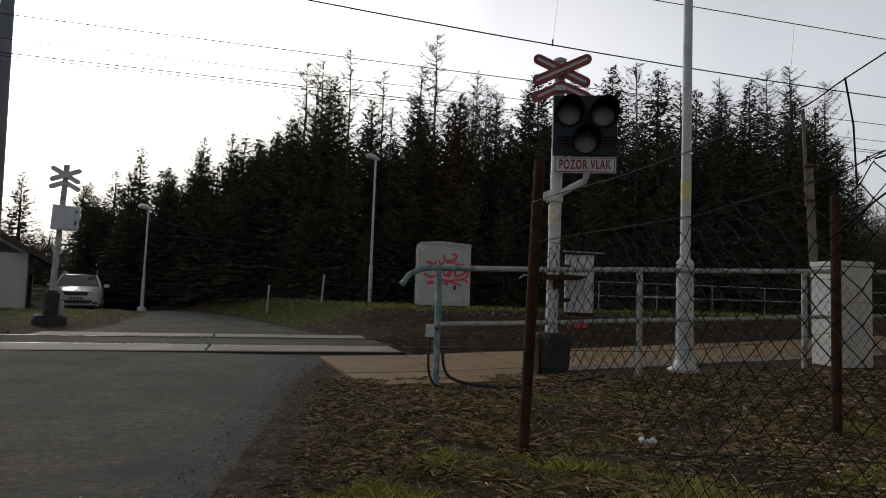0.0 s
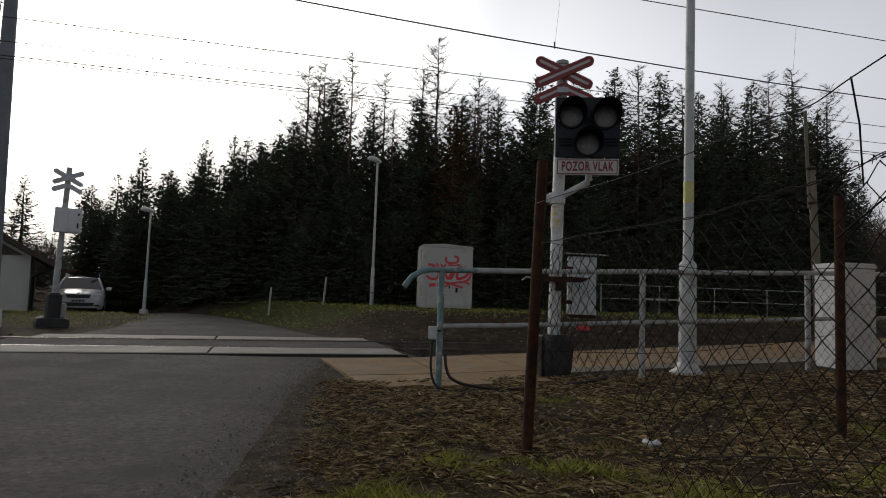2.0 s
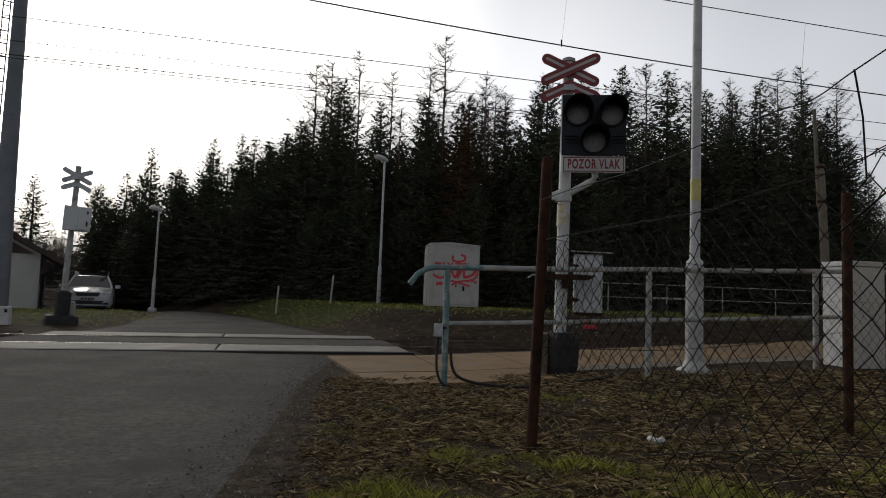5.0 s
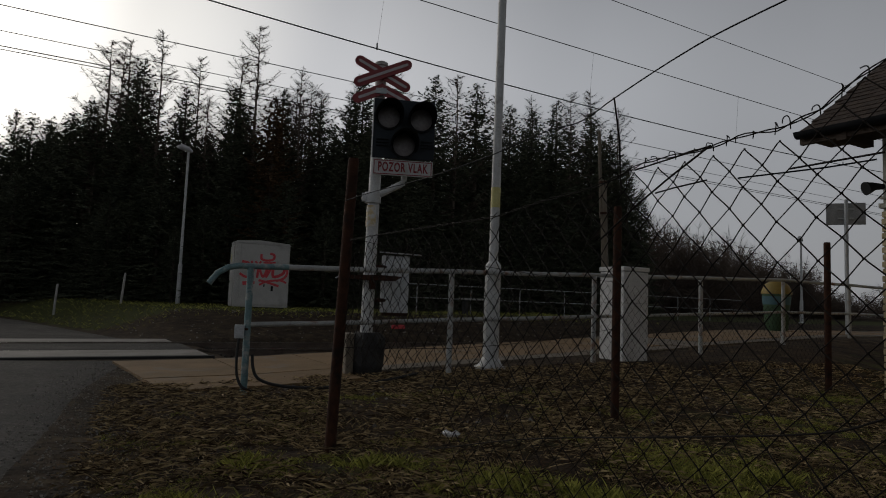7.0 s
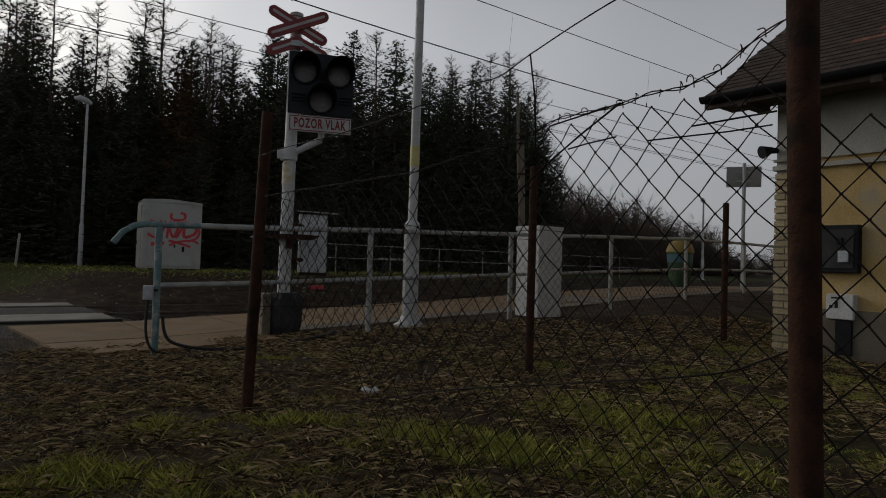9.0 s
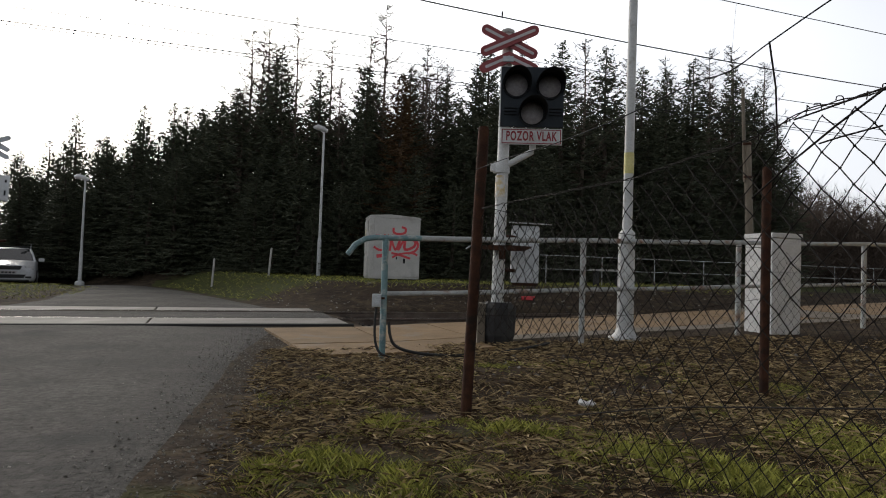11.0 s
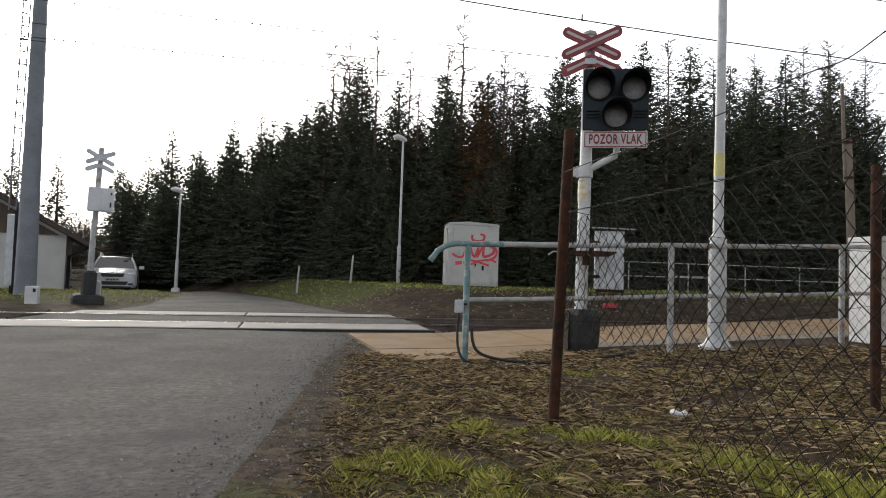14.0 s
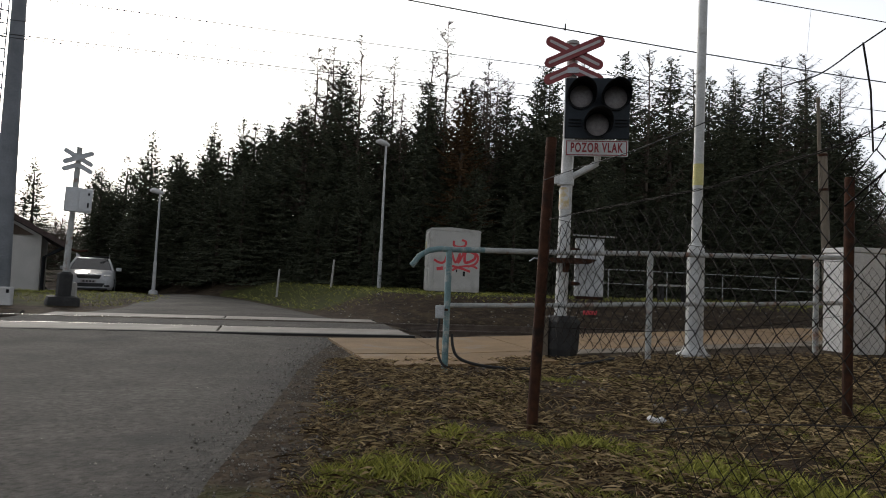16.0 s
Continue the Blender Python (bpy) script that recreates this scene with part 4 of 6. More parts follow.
def cabinet():
    x, y, zb = 0.13, 19.5, 0.31
    t = thing("trackside_cabinet", pose(x, y, zb, 0, 0, 9), "large grey trackside cabinet with red graffiti on a plinth", "electrical cabinet")
    part("body", Shape().box((0, 0, 1.14), (1.5, 0.95, 1.78), 0, 0.02), CABGREY, t)
    part("roof", Shape().prism([(-0.77, 2.03), (0.77, 2.0), (0.72, 2.06), (-0.1, 2.12), (-0.72, 2.08)], 1.0, Matrix.Translation((0, -0.5, 0))), CABGREY, t)
    part("door", Shape().box((0.06, -0.485, 1.15), (1.34, 0.03, 1.66), 0, 0.006), CABGREY, t)
    part("side_panel", Shape().box((-0.762, 0.0, 1.45), (0.03, 0.7, 0.95), 0, 0.006).box((-0.762, 0.0, 0.6), (0.03, 0.7, 0.6), 0, 0.006), CABGREY, t)
    part("sticker", Shape().box((-0.782, 0.1, 1.6), (0.008, 0.1, 0.22)), YELLOW, t)
    part("plinth", Shape().box((0, 0, 0.12), (1.32, 0.78, 0.3), 0, 0.02), DARKBOX, t, "dark recessed plinth")
    part("handle", Shape().box((0.28, -0.51, 0.78), (0.06, 0.03, 0.14), 0, 0.008), BLACK, t)
    part("handle", Shape().box((0.06, -0.51, 0.86), (0.03, 0.03, 0.08), 0, 0.008), BLACK, t)

    def stroke(pts, w=0.045):
        g, w = Shape(), w * 1.3
        pts = curve_pts([(x0, 0, z0) for x0, z0 in pts], 4)
        for i in range(len(pts) - 1):
            d = (pts[i + 1] - pts[i])
            if d.length < 1e-5:
                continue
            nn = Vector((-d.z, 0, d.x)).normalized() * w / 2
            e = d.normalized() * w * 0.25
            g.add([Vector((q.x, -0.5035 - 0.0002 * (i % 3), q.z)) for q in (pts[i] - nn - e, pts[i + 1] - nn + e, pts[i + 1] + nn + e, pts[i] + nn - e)], [(0, 1, 2, 3)])
        part("spray_stroke", g, SPRAY, t, "red sprayed line")
    stroke([(-0.05, 1.72), (-0.04, 1.6), (0.1, 1.56), (0.28, 1.6), (0.3, 1.72), (0.2, 1.76)], 0.05)
    stroke([(-0.55, 1.5), (-0.4, 1.47), (-0.43, 1.42)], 0.06)
    stroke([(-0.3, 1.52), (-0.3, 1.44)], 0.05), stroke([(-0.2, 1.52), (-0.12, 1.44), (-0.06, 1.52)], 0.04), stroke([(0.02, 1.5), (0.2, 1.5), (0.34, 1.52)], 0.035)
    stroke([(-0.6, 1.16), (-0.45, 1.08), (-0.3, 1.12), (-0.22, 1.36), (-0.12, 1.4), (-0.14, 1.08)], 0.05)
    stroke([(-0.1, 1.38), (0.02, 1.1), (0.14, 1.36), (0.1, 1.1), (0.26, 1.4)], 0.05)
    stroke([(0.3, 1.42), (0.3, 1.12), (0.55, 1.2), (0.6, 1.36), (0.4, 1.44), (0.28, 1.42)], 0.06)
    stroke([(0.5, 1.46), (0.68, 1.3), (0.62, 1.1), (0.4, 1.0)], 0.05)
    stroke([(-0.5, 0.9), (-0.36, 0.92)], 0.08), stroke([(-0.27, 0.93), (-0.22, 0.93)], 0.06)
    stroke([(-0.08, 1.0), (0.15, 0.95), (0.45, 0.86)], 0.05), stroke([(-0.06, 0.88), (0.15, 0.98), (0.5, 1.02), (0.66, 0.96)], 0.045)


def far_signal():
    x, y = -7.95, 13.55
    t = thing("far_crossing_signal", pose(x, y, 0.0, 0, 2.2, 30), "weathered pole with a crossbuck seen from behind and a grey box", "crossing signal")
    part("concrete_foot", Shape().box((0.0, 0, 0.05), (0.62, 0.4, 0.36), 8, 0.1), DARKBOX, t, "dark broken concrete foot")
    part("foot_casting", Shape().tube([(0, 0, 0.15), (0, 0, 0.25), (0, 0, 0.68), (0, 0, 0.73)], [0.14, 0.145, 0.145, 0.09], 10, True, False), DARKBOX, t)
    part("pole", Shape().tube([(0, 0, 0.2), (0, 0, 3.35)], [0.062, 0.055], 12), PALE, t, "pale flaking pole")
    for tilt, dz, y0 in ((26, 0, 0.11), (-26, 0, 0.135)):
        plank(t, "cross_arm", 0, 3.12 + dz, tilt, 0.62, -y0, GALV, 0.105, False)
    plank(t, "lower_arm", -0.14, 2.9, -26, 0.31, -0.11, GALV, 0.105, False)
    plank(t, "lower_arm", 0.14, 2.9, 26, 0.31, -0.114, GALV, 0.105, False)
    part("case", Shape().box((0.08, -0.22, 2.22), (0.5, 0.26, 0.5), 0, 0.015), ZINC, t, "grey metal box")
    part("door", Shape().box((0.2, -0.36, 2.22), (0.22, 0.02, 0.44), 0, 0.006), ZINC, t)
    part("latch", Shape().box((0.26, -0.375, 2.12), (0.03, 0.02, 0.1)).box((0.26, -0.375, 2.35), (0.03, 0.02, 0.05)), BLACK, t)
    part("bracket", Shape().tube([(0.05, 0, 1.2), (0.2, -0.1, 1.17), (0.36, -0.2, 1.2)], 0.025, 6), RUST, t)
    s = thing("white_marker", pose(-8.63, 12.8, ground_z(-8.63, 12.8)), "short white painted marker stone beside the rails", "marker post")
    part("stone", Shape().box((0, 0, 0.14), (0.24, 0.16, 0.42), 12, 0.03), LIME, s)
    part("dark_patch", Shape().box((0.09, -0.085, 0.27), (0.05, 0.01, 0.07), 12), BLACK, s)
    s = thing("concrete_marker", pose(-8.05, 13.95, ground_z(-8.05, 13.95)), "short rough concrete stub in the grass", "marker post")
    part("stone", Shape().box((0, 0, 0.2), (0.28, 0.2, 0.55), 20, 0.05), CONCRETE, s)


def mast():
    r = 18.0
    x, y = r * math.sin(radians(-34.45)), r * math.cos(radians(-34.45))
    t = thing("catenary_mast", pose(x, y, 0.15, 0, 0, 34), "thick grey tubular catenary mast with a ladder", "mast")
    part("tube", Shape().tube([(0, 0, -0.2), (0, 0, 9.5)], [0.23, 0.115], 22), MASTGREY, t)
    rungs = [2.6 + 0.3 * k for k in range(24)]
    for dx in (-0.26, -0.40):
        part("stile", Shape().tube([(dx, 0, 1.9), (dx + 0.1, 0, 9.5)], 0.014, 6), MASTGREY, t)
    for c in rungs:
        q = 0.1 * (c - 1.9) / 7.6
        part("rung", Shape().tube([(-0.43 + q, 0, c), (-0.25 + q, 0, c)], 0.017, 5), MASTGREY, t)
    for zz in (2.8, 5.0, 7.2):
        part("standoff", Shape().tube([(-0.1, 0, zz), (-0.34, 0, zz)], 0.015, 5), GALV, t)
    q = thing("switch_panel", pose(x - 0.62, y + 0.4, 0.1), "tall narrow grey board with a black strip beside a mast", "switch panel")
    part("board", Shape().box((0, 0, 1.05), (0.3, 0.1, 1.7), 0, 0.02), GALV, q)
    part("strip", Shape().box((0.12, -0.06, 1.1), (0.12, 0.06, 1.9), 0, 0.01), BLACK, q)
    part("stand", Shape().box((0.0, 0, 0.15), (0.06, 0.06, 0.6)), BLACK, q)


def left_house():
    r = 25.5
    x, y = r * math.sin(radians(-31.95)), r * math.cos(radians(-31.95))
    t = thing("small_house", pose(x, y, 0.05, 0, 0, 30), "low pale rendered outbuilding with a dark gabled roof", "house")
    part("wall", Shape().prism([(-6.5, -0.3), (0, -0.3), (0, 1.75), (-3.25, 3.6), (-6.5, 1.75)], 7.0, Matrix.Identity(4)), HOUSEWALL, t)
    for sgn, name in ((1, "roof_slope"), (-1, "roof_slope")):
        o = [(-3.25, 3.62), (-3.25, 3.8), (-3.25 + sgn * 4.05, 1.5), (-3.25 + sgn * 4.05, 1.32)]
        part(name, Shape().prism(o, 7.8, Matrix.Translation((0, -0.45, 0))), HOUSEROOF, t)
    part("gable_panel", Shape().prism([(-6.3, 1.75), (-0.2, 1.75), (-3.25, 3.5)], 0.06, Matrix.Translation((0, -0.07, 0))), WOODDARK, t, "dark boarded gable")
    part("downpipe", Shape().tube([(0.75, -0.2, 1.45), (0.35, -0.2, 1.2), (0.1, -0.1, 1.05), (0.08, -0.1, -0.2)], 0.06, 8), BLACK, t)


def far_rail():
    t = thing("far_railing", pose(0, 0, 0), "thin pale tubular railing along the far bank", "railing")
    for k in range(8):
        p = W(9.8 + 2.0 * k, 17.8)
        part("post", Shape().tube([(p.x, p.y, 0.3), (p.x, p.y, 1.42)], 0.017, 6), PALE, t)
    for zz in (1.42, 1.0):
        a, b = W(9.0, 17.8, zz), W(26, 17.8, zz)
        part("rail", Shape().tube([a, b], 0.013, 6), PALE, t)
    b = thing("bench_board", pose(*W(11.6, 17.2, ground_z(*W(11.6, 17.2)[:2])), 0, 0, 15), "pale plank seat on low supports", "bench")
    part("plank", Shape().box((0, 0, 0.5), (1.1, 0.3, 0.06), 0, 0.01), CONCRETE, b)
    for sx in (-0.4, 0.4):
        part("support", Shape().box((sx, 0, 0.23), (0.1, 0.2, 0.5)), DARKBOX, b)


def stakes():
    for az, r, lean in ((-14.5, 21.0, 3), (-10.0, 20.5, 4)):
        x, y = r * math.sin(radians(az)), r * math.cos(radians(az))
        t = tagged(part("wooden_stake", Shape().tube([(0, 0, -0.2), (0, 0, 0.84), (0, 0, 0.86)], [0.035, 0.03, 0.015], 7), CONCRETE), "pale weathered wooden stake leaning in grass", "stake", "stakes by the wood")
        t.matrix_basis = pose(x, y, ground_z(x, y), 0, lean, 0)


def concrete_pole():
    r = 19.5
    x, y = r * math.sin(radians(30.1)), r * math.cos(radians(30.1))
    t = thing("concrete_pole", pose(x, y, 0.3, 0, -2.2, 0), "slender grey concrete pole with a short steel extension", "utility pole")
    part("shaft", Shape().tube([(0, 0, -0.3), (0, 0, 4.3)], [0.115, 0.09], 10), SLAB_GREY, t)
    part("extension", Shape().tube([(-0.1, 0, 3.2), (-0.1, 0, 5.75)], 0.045, 8), SLAB_GREY, t)
    for zz in (3.3, 4.2):
        part("strap", Shape().tube([(-0.02, 0, zz), (-0.02, 0, zz + 0.06)], 0.125, 10), RUST, t)


def wires():
    """Lines strung along the track: v across, height."""
    specs = [("messenger_wire", 11.43, 7.04, 0.010), ("feeder_wire", 12.6, 9.3, 0.010),
             ("line_wire", 16.0, 6.68, 0.011), ("line_wire", 16.0, 6.14, 0.009), ("line_wire", 16.0, 5.82, 0.012), ("line_wire", 16.3, 5.84, 0.010)]

    def contact_z(u):
        return 5.68 + 0.0019 * min(abs(u - 13), 14.0) ** 2
    tagged(part("contact_wire", Shape().tube([W(u * 2.0, 11.43, contact_z(u * 2.0)) for u in range(-40, 61)], 0.013, 5), RUBBER), "thin dark overhead line above the track", "overhead wire", "lines above the track")
    for name, v, zz, r in specs:
        tagged(part(name, Shape().tube([W(u, v, zz + 0.00006 * (u - 6) ** 2) for u in range(-80, 121, 8)], r, 5), RUBBER), "thin dark overhead line above the track", "overhead wire", "lines above the track")
    for k in range(-4, 10):
        u = 5.2 + 5.6 * k
        t = tagged(part("dropper", Shape().tube([W(u, 11.43, contact_z(u)), W(u + 0.12, 11.43, 7.04)], 0.0028, 4).tube([W(u, 11.43, contact_z(u) - 0.02), W(u, 11.43, contact_z(u) + 0.11)], 0.016, 5), RUBBER), "thin dropper with a small clamp on a contact wire", "dropper", "droppers of the contact wire")


def station_sign():
    r = 16.0
    x, y = r * math.sin(radians(47.75)), r * math.cos(radians(47.75))
    t = thing("station_sign", pose(x, y, 0.45, 0, 0, -40), "grey back of a rectangular sign on a thin pole", "sign")
    part("pole", Shape().tube([(0, 0, -0.1), (0, 0, 2.9)], 0.04, 8), GALV, t)
    part("board", Shape().box((0.0, 0.06, 2.6), (0.72, 0.03, 0.46), 0, 0.01), SIGNBACK, t)
    for zz in (2.7, 2.5):
        part("clamp", Shape().box((0, 0.03, zz), (0.3, 0.03, 0.03)), GALV, t)


def litter_bin():
    r = 12.6
    x, y = r * math.sin(radians(43.1)), r * math.cos(radians(43.1))
    t = thing("litter_bin", pose(x, y, 0.0), "green plastic litter bin with a yellow lid on a post", "bin")
    z0 = 0.62
    part("bin_body", Shape().tube([(0, 0, z0), (0, 0, z0 + 0.05), (0, 0, z0 + 0.62)], [0.16, 0.18, 0.225], 16), BINGREEN, t)
    part("label_band", Shape().tube([(0, 0, z0 + 0.44), (0, 0, z0 + 0.58)], [0.216, 0.227], 16, False), material("bin_blue", (0.05, 0.12, 0.15), (0.07, 0.16, 0.19), 0.6, bump=0.0), t)
    part("lid", Shape().tube([(0, 0, z0 + 0.62), (0, 0, z0 + 0.66), (0, 0, z0 + 0.78), (0, 0, z0 + 0.84)], [0.245, 0.24, 0.19, 0.1], 16), BINYELLOW, t)
    part("post", Shape().tube([(0.2, 0.1, -0.1), (0.2, 0.1, z0 + 0.6)], 0.03, 8), PALE, t)


def distant_poles():
    for az, r, h in ((44.7, 34.0, 3.2), (50.5, 60.0, 5.0)):
        x, y = r * math.sin(radians(az)), r * math.cos(radians(az))
        street_lamp("street_lamp", x, y, 0.5, h + 0.6, 1.0)


def station_building():
    """Yellow station building: its end wall stands across the platform direction."""
    cr = 8.35
    cx, cy = cr * math.sin(radians(50.05)), cr * math.cos(radians(50.05))
    zb = 0.1
    t = thing("station_building", pose(cx, cy, zb, 0, 0, 15), "old station building of flaking yellow stucco with a mossy tile roof", "station building")
    # local: x along the track to the right, y across; the seen wall is x = 0, running to -y
    wall_h, length, width = 2.98, 9.0, 7.0
    d0, d1, dtop = -1.13, -2.15, 1.72      # door opening along y
    w = Shape()
    th = 0.4
    w.box((th / 2, (d0 - 0.26) / 2 - 0.0, 1.0), (th, -(d0) - 0.26, 2.2))
    w.box((th / 2, (d1 - length) / 2, 1.0), (th, length + d1, 2.2))
    part("lower_wall", w, STUCCO_Y, t, "yellow stucco with bare patches")
    part("upper_wall", Shape().box((th / 2, -length / 2 - 0.13, 2.55), (th, length - 0.26, 0.9)).box((th / 2, (d0 + d1) / 2, (dtop + 0.2 + 2.1) / 2), (th, d0 - d1, 2.1 - dtop - 0.2 + 0.02)),
         STUCCO_G, t, "grey weathered stucco")
    part("string_course", Shape().box((-0.02, -length / 2, 1.99), (0.07, length, 0.05)).box((-0.012, -length / 2, 2.08), (0.05, length, 0.03)), STUCCO_G, t)
    part("plinth", Shape().box((-0.02, (d0 - 0.26) / 2, 0.12), (0.1, -d0 - 0.2, 0.65)), SLAB_GREY, t, "rough crumbling plinth")
    part("back_walls", Shape().box((width / 2 + 0.2, -0.2, 1.4), (width - 0.4, 0.36, 3.1)).box((width - 0.2, -length / 2, 1.4), (0.4, length - 0.8, 3.1)).box((width / 2 + 0.2, -length + 0.2, 1.4), (width - 0.4, 0.36, 3.1)), STUCCO_Y, t)
    # brick corner
    bm = Shape().box((0, 0, 0), (0.27, 0.24, 0.062), 0, 0.006).mesh("brick")
    bm2 = Shape().box((0, 0, 0), (0.27, 0.12, 0.062), 0, 0.006).mesh("brick")
    for me in (bm, bm2):
        me.materials.append(BRICKM)
    part("corner_core", Shape().box((0.2, -0.13, 1.4), (0.36, 0.235, 3.1)), STUCCO_G, t)
    for k in range(26):
        zz = 0.0 + k * 0.076
        if k % 2:
            ob = new("brick", bm)
            ob.location = (0.12, -0.13, zz)
            ob.parent = t
        else:
            for yy in (-0.065, -0.195):
                ob = new("brick", bm2)
                ob.location = (0.12, yy, zz)
                ob.parent = t
    # door: arch, frame, pane, boards
    dc = (d0 + d1) / 2
    hw = (d0 - d1) / 2
    arch = Shape()
    n = 10
    for i in range(n):
        a0, a1 = -1 + 2 * i / n, -1 + 2 * (i + 1) / n
        za, zb2 = dtop + 0.14 * (1 - a0 * a0), dtop + 0.14 * (1 - a1 * a1)
        q = []
        for x in (-0.03, 0.3):
            q += [(x, dc + hw * a0, za), (x, dc + hw * a1, zb2), (x, dc + hw * a1, zb2 + 0.09), (x, dc + hw * a0, za + 0.09)]
        arch.add(q, [(0, 1, 2, 3)[::-1], (0, 4, 5, 1)[::-1], (3, 2, 6, 7)[::-1]])
    part("door_arch", arch, BRICKM, t, "low brick arch")
    door = part("door", Shape().box((0.22, dc, 0.35), (0.06, 2 * hw - 0.18, 1.0), 0, 0.01), WOODDARK, t, "dark weathered plank door")
    part("door_frame", Shape().box((0.18, d0 - 0.05, 0.85), (0.16, 0.09, 1.9)).box((0.18, d1 + 0.05, 0.85), (0.16, 0.09, 1.9)).box((0.18, dc, dtop - 0.02), (0.16, 2 * hw, 0.1)), WOODDARK, door)
    part("pane", Shape().box((0.23, dc, 1.25), (0.02, 2 * hw - 0.2, 0.8)), PANE, door, "dusty glass pane")
    for k in range(4):
        part("board", Shape().box((0.175, dc, 0.02 + 0.2 * k), (0.04, 2 * hw - 0.3, 0.13), 0, 0.01), WOODDARK, door)
    part("reveal_top", Shape().box((0.3, dc, dtop + 0.1), (0.2, 2 * hw, 0.16)), WOODDARK, door)
    # roof: eave along y at x = -0.55, ridge parallel
    e_x, e_z = -0.55, 2.79
    r_x, r_z = 3.4, 5.38
    over = 0.55
    y1, y0 = over, -length - over
    part("roof_deck", Shape().prism([(e_x, e_z), (r_x, r_z), (width + 0.55, e_z), (width + 0.55, e_z - 0.1), (r_x, r_z - 0.12), (e_x, e_z - 0.1)], y1 - y0 - 0.1, Matrix.Translation((0, y0 + 0.05, 0))), WOODDARK, t)
    part("gable_wall", Shape().prism([(0.1, 2.9), (width - 0.1, 2.9), (r_x, 5.3)], 0.3, Matrix.Translation((0, -0.4, 0))), STUCCO_G, t)
    part("fascia", Shape().box((e_x + 0.02, (y0 + y1) / 2, e_z - 0.04), (0.06, y1 - y0, 0.16)), WOODDARK, t)
    part("soffit", Shape().box((e_x / 2 + 0.0, (y0 + y1) / 2, e_z - 0.06), (-e_x - 0.05, y1 - y0 - 0.1, 0.03)), WOODDARK, t)
    gut = Shape()
    gv = []
    for yy in (y0, y1):
        for k in range(9):
            a = math.pi + math.pi * k / 8
            gv.append((e_x - 0.07 + 0.07 * math.cos(a), yy, e_z - 0.0 + 0.07 * math.sin(a)))
    gut.add(gv, [(k, k + 1, k + 10, k + 9) for k in range(8)], True)
    part("gutter", gut, BLACK, t)
    for yy in (0.1, -1.2, -2.5, -3.8):
        part("rafter_end", Shape().box((-0.3, yy, e_z - 0.1), (0.55, 0.1, 0.1)), WOODDARK, t)
    # tiles: one mesh, each laid on the slope
    slope = math.atan2(r_z - e_z, r_x - e_x)
    run = math.hypot(r_z - e_z, r_x - e_x)
    tile = Shape().box((0.16, 0, 0.012), (0.36, 0.172, 0.02), 0, 0.004)
    tile_a, tile_b = tile.mesh("roof_tile"), tile.mesh("roof_tile")
    tile_a.materials.append(TILEM), tile_b.materials.append(TILENEW)
    rng = random.Random(21)
    rows = int(run / 0.145)
    rest = Shape()
    for i in range(rows):
        for j in range(54):
            yy = y1 - 0.09 - j * 0.178 - (0.089 if i % 2 else 0)
            xx = i * 0.145
            m = Matrix.Translation((e_x, yy, e_z + 0.01)) @ Matrix.Rotation(-slope, 4, "Y") @ Matrix.Translation((xx, 0, 0.012)) @ Matrix.Rotation(radians(-4 + rng.uniform(-1.2, 1.2)) * -1, 4, "Y") @ Matrix.Rotation(radians(rng.uniform(-1.5, 1.5)), 4, "Z")
            fresh = (i in (7, 8) and 7 < j < 11) or (i == 6 and 6 < j < 9) or (i in (15, 16) and 12 < j < 17) or rng.random() < 0.006
            if i < 20 and j < 15:
                ob = new("tile", tile_b if fresh else tile_a)
                ob.parent = t
                ob.matrix_basis = m
            elif j < 54:
                rest.add([m @ Vector(q) for q in ((-0.02, -0.086, 0.022), (0.34, -0.086, 0.022), (0.34, 0.086, 0.022), (-0.02, 0.086, 0.022), (-0.02, -0.086, 0.0), (-0.02, 0.086, 0.0))], [(0, 1, 2, 3), (4, 0, 3, 5)])
    part("roof_tiling", rest, TILEM, t, "", "stuff")
    for j in range(26):
        part("ridge_tile", Shape().tube([(r_x, y1 - j * 0.36, r_z + 0.02 + 0.01 * (j % 2)), (r_x, y1 - j * 0.36 - 0.38, r_z + 0.03)], [0.11, 0.1], 8), TILEM, t)
    # fittings on the wall
    def wall_thing(name, y, zz, size, mat, label, cat):
        o = thing(name, t.matrix_basis @ pose(0, y, zz), label, cat)
        part("case", Shape().box((-size[0] / 2, 0, 0), size, 0, 0.012), mat, o)
        return o
    q = wall_thing("meter_box", -0.67, 1.08, (0.1, 0.46, 0.5), BLACK, "open dark meter box with small parts on the wall", "meter box")
    part("back_plate", Shape().box((-0.105, 0.0, 0.0), (0.012, 0.38, 0.4)), DARKBOX, q)
    part("meter", Shape().box((-0.12, -0.1, -0.08), (0.03, 0.1, 0.12), 0, 0.006), GALV, q)
    part("switch", Shape().box((-0.12, -0.06, 0.08), (0.03, 0.06, 0.07), 0, 0.006), BLACK, q)
    q = wall_thing("electric_box", -0.74, 0.48, (0.12, 0.26, 0.26), LIME, "white electric box with dark marks near the ground", "electrical box")
    part("mark", Shape().box((-0.123, 0.03, 0.02), (0.006, 0.03, 0.07)).box((-0.123, 0.08, 0.0), (0.006, 0.03, 0.03)).box((-0.123, 0.02, 0.09), (0.006, 0.12, 0.015)), BLACK, q)
    q = wall_thing("cable_duct", -0.77, 0.16, (0.1, 0.16, 0.36), BLACK, "dark cable duct below an electric box", "cable duct")
    q = thing("loudspeaker", t.matrix_basis @ pose(-0.08, 0.02, 2.2), "small grey horn loudspeaker under the eave", "loudspeaker")
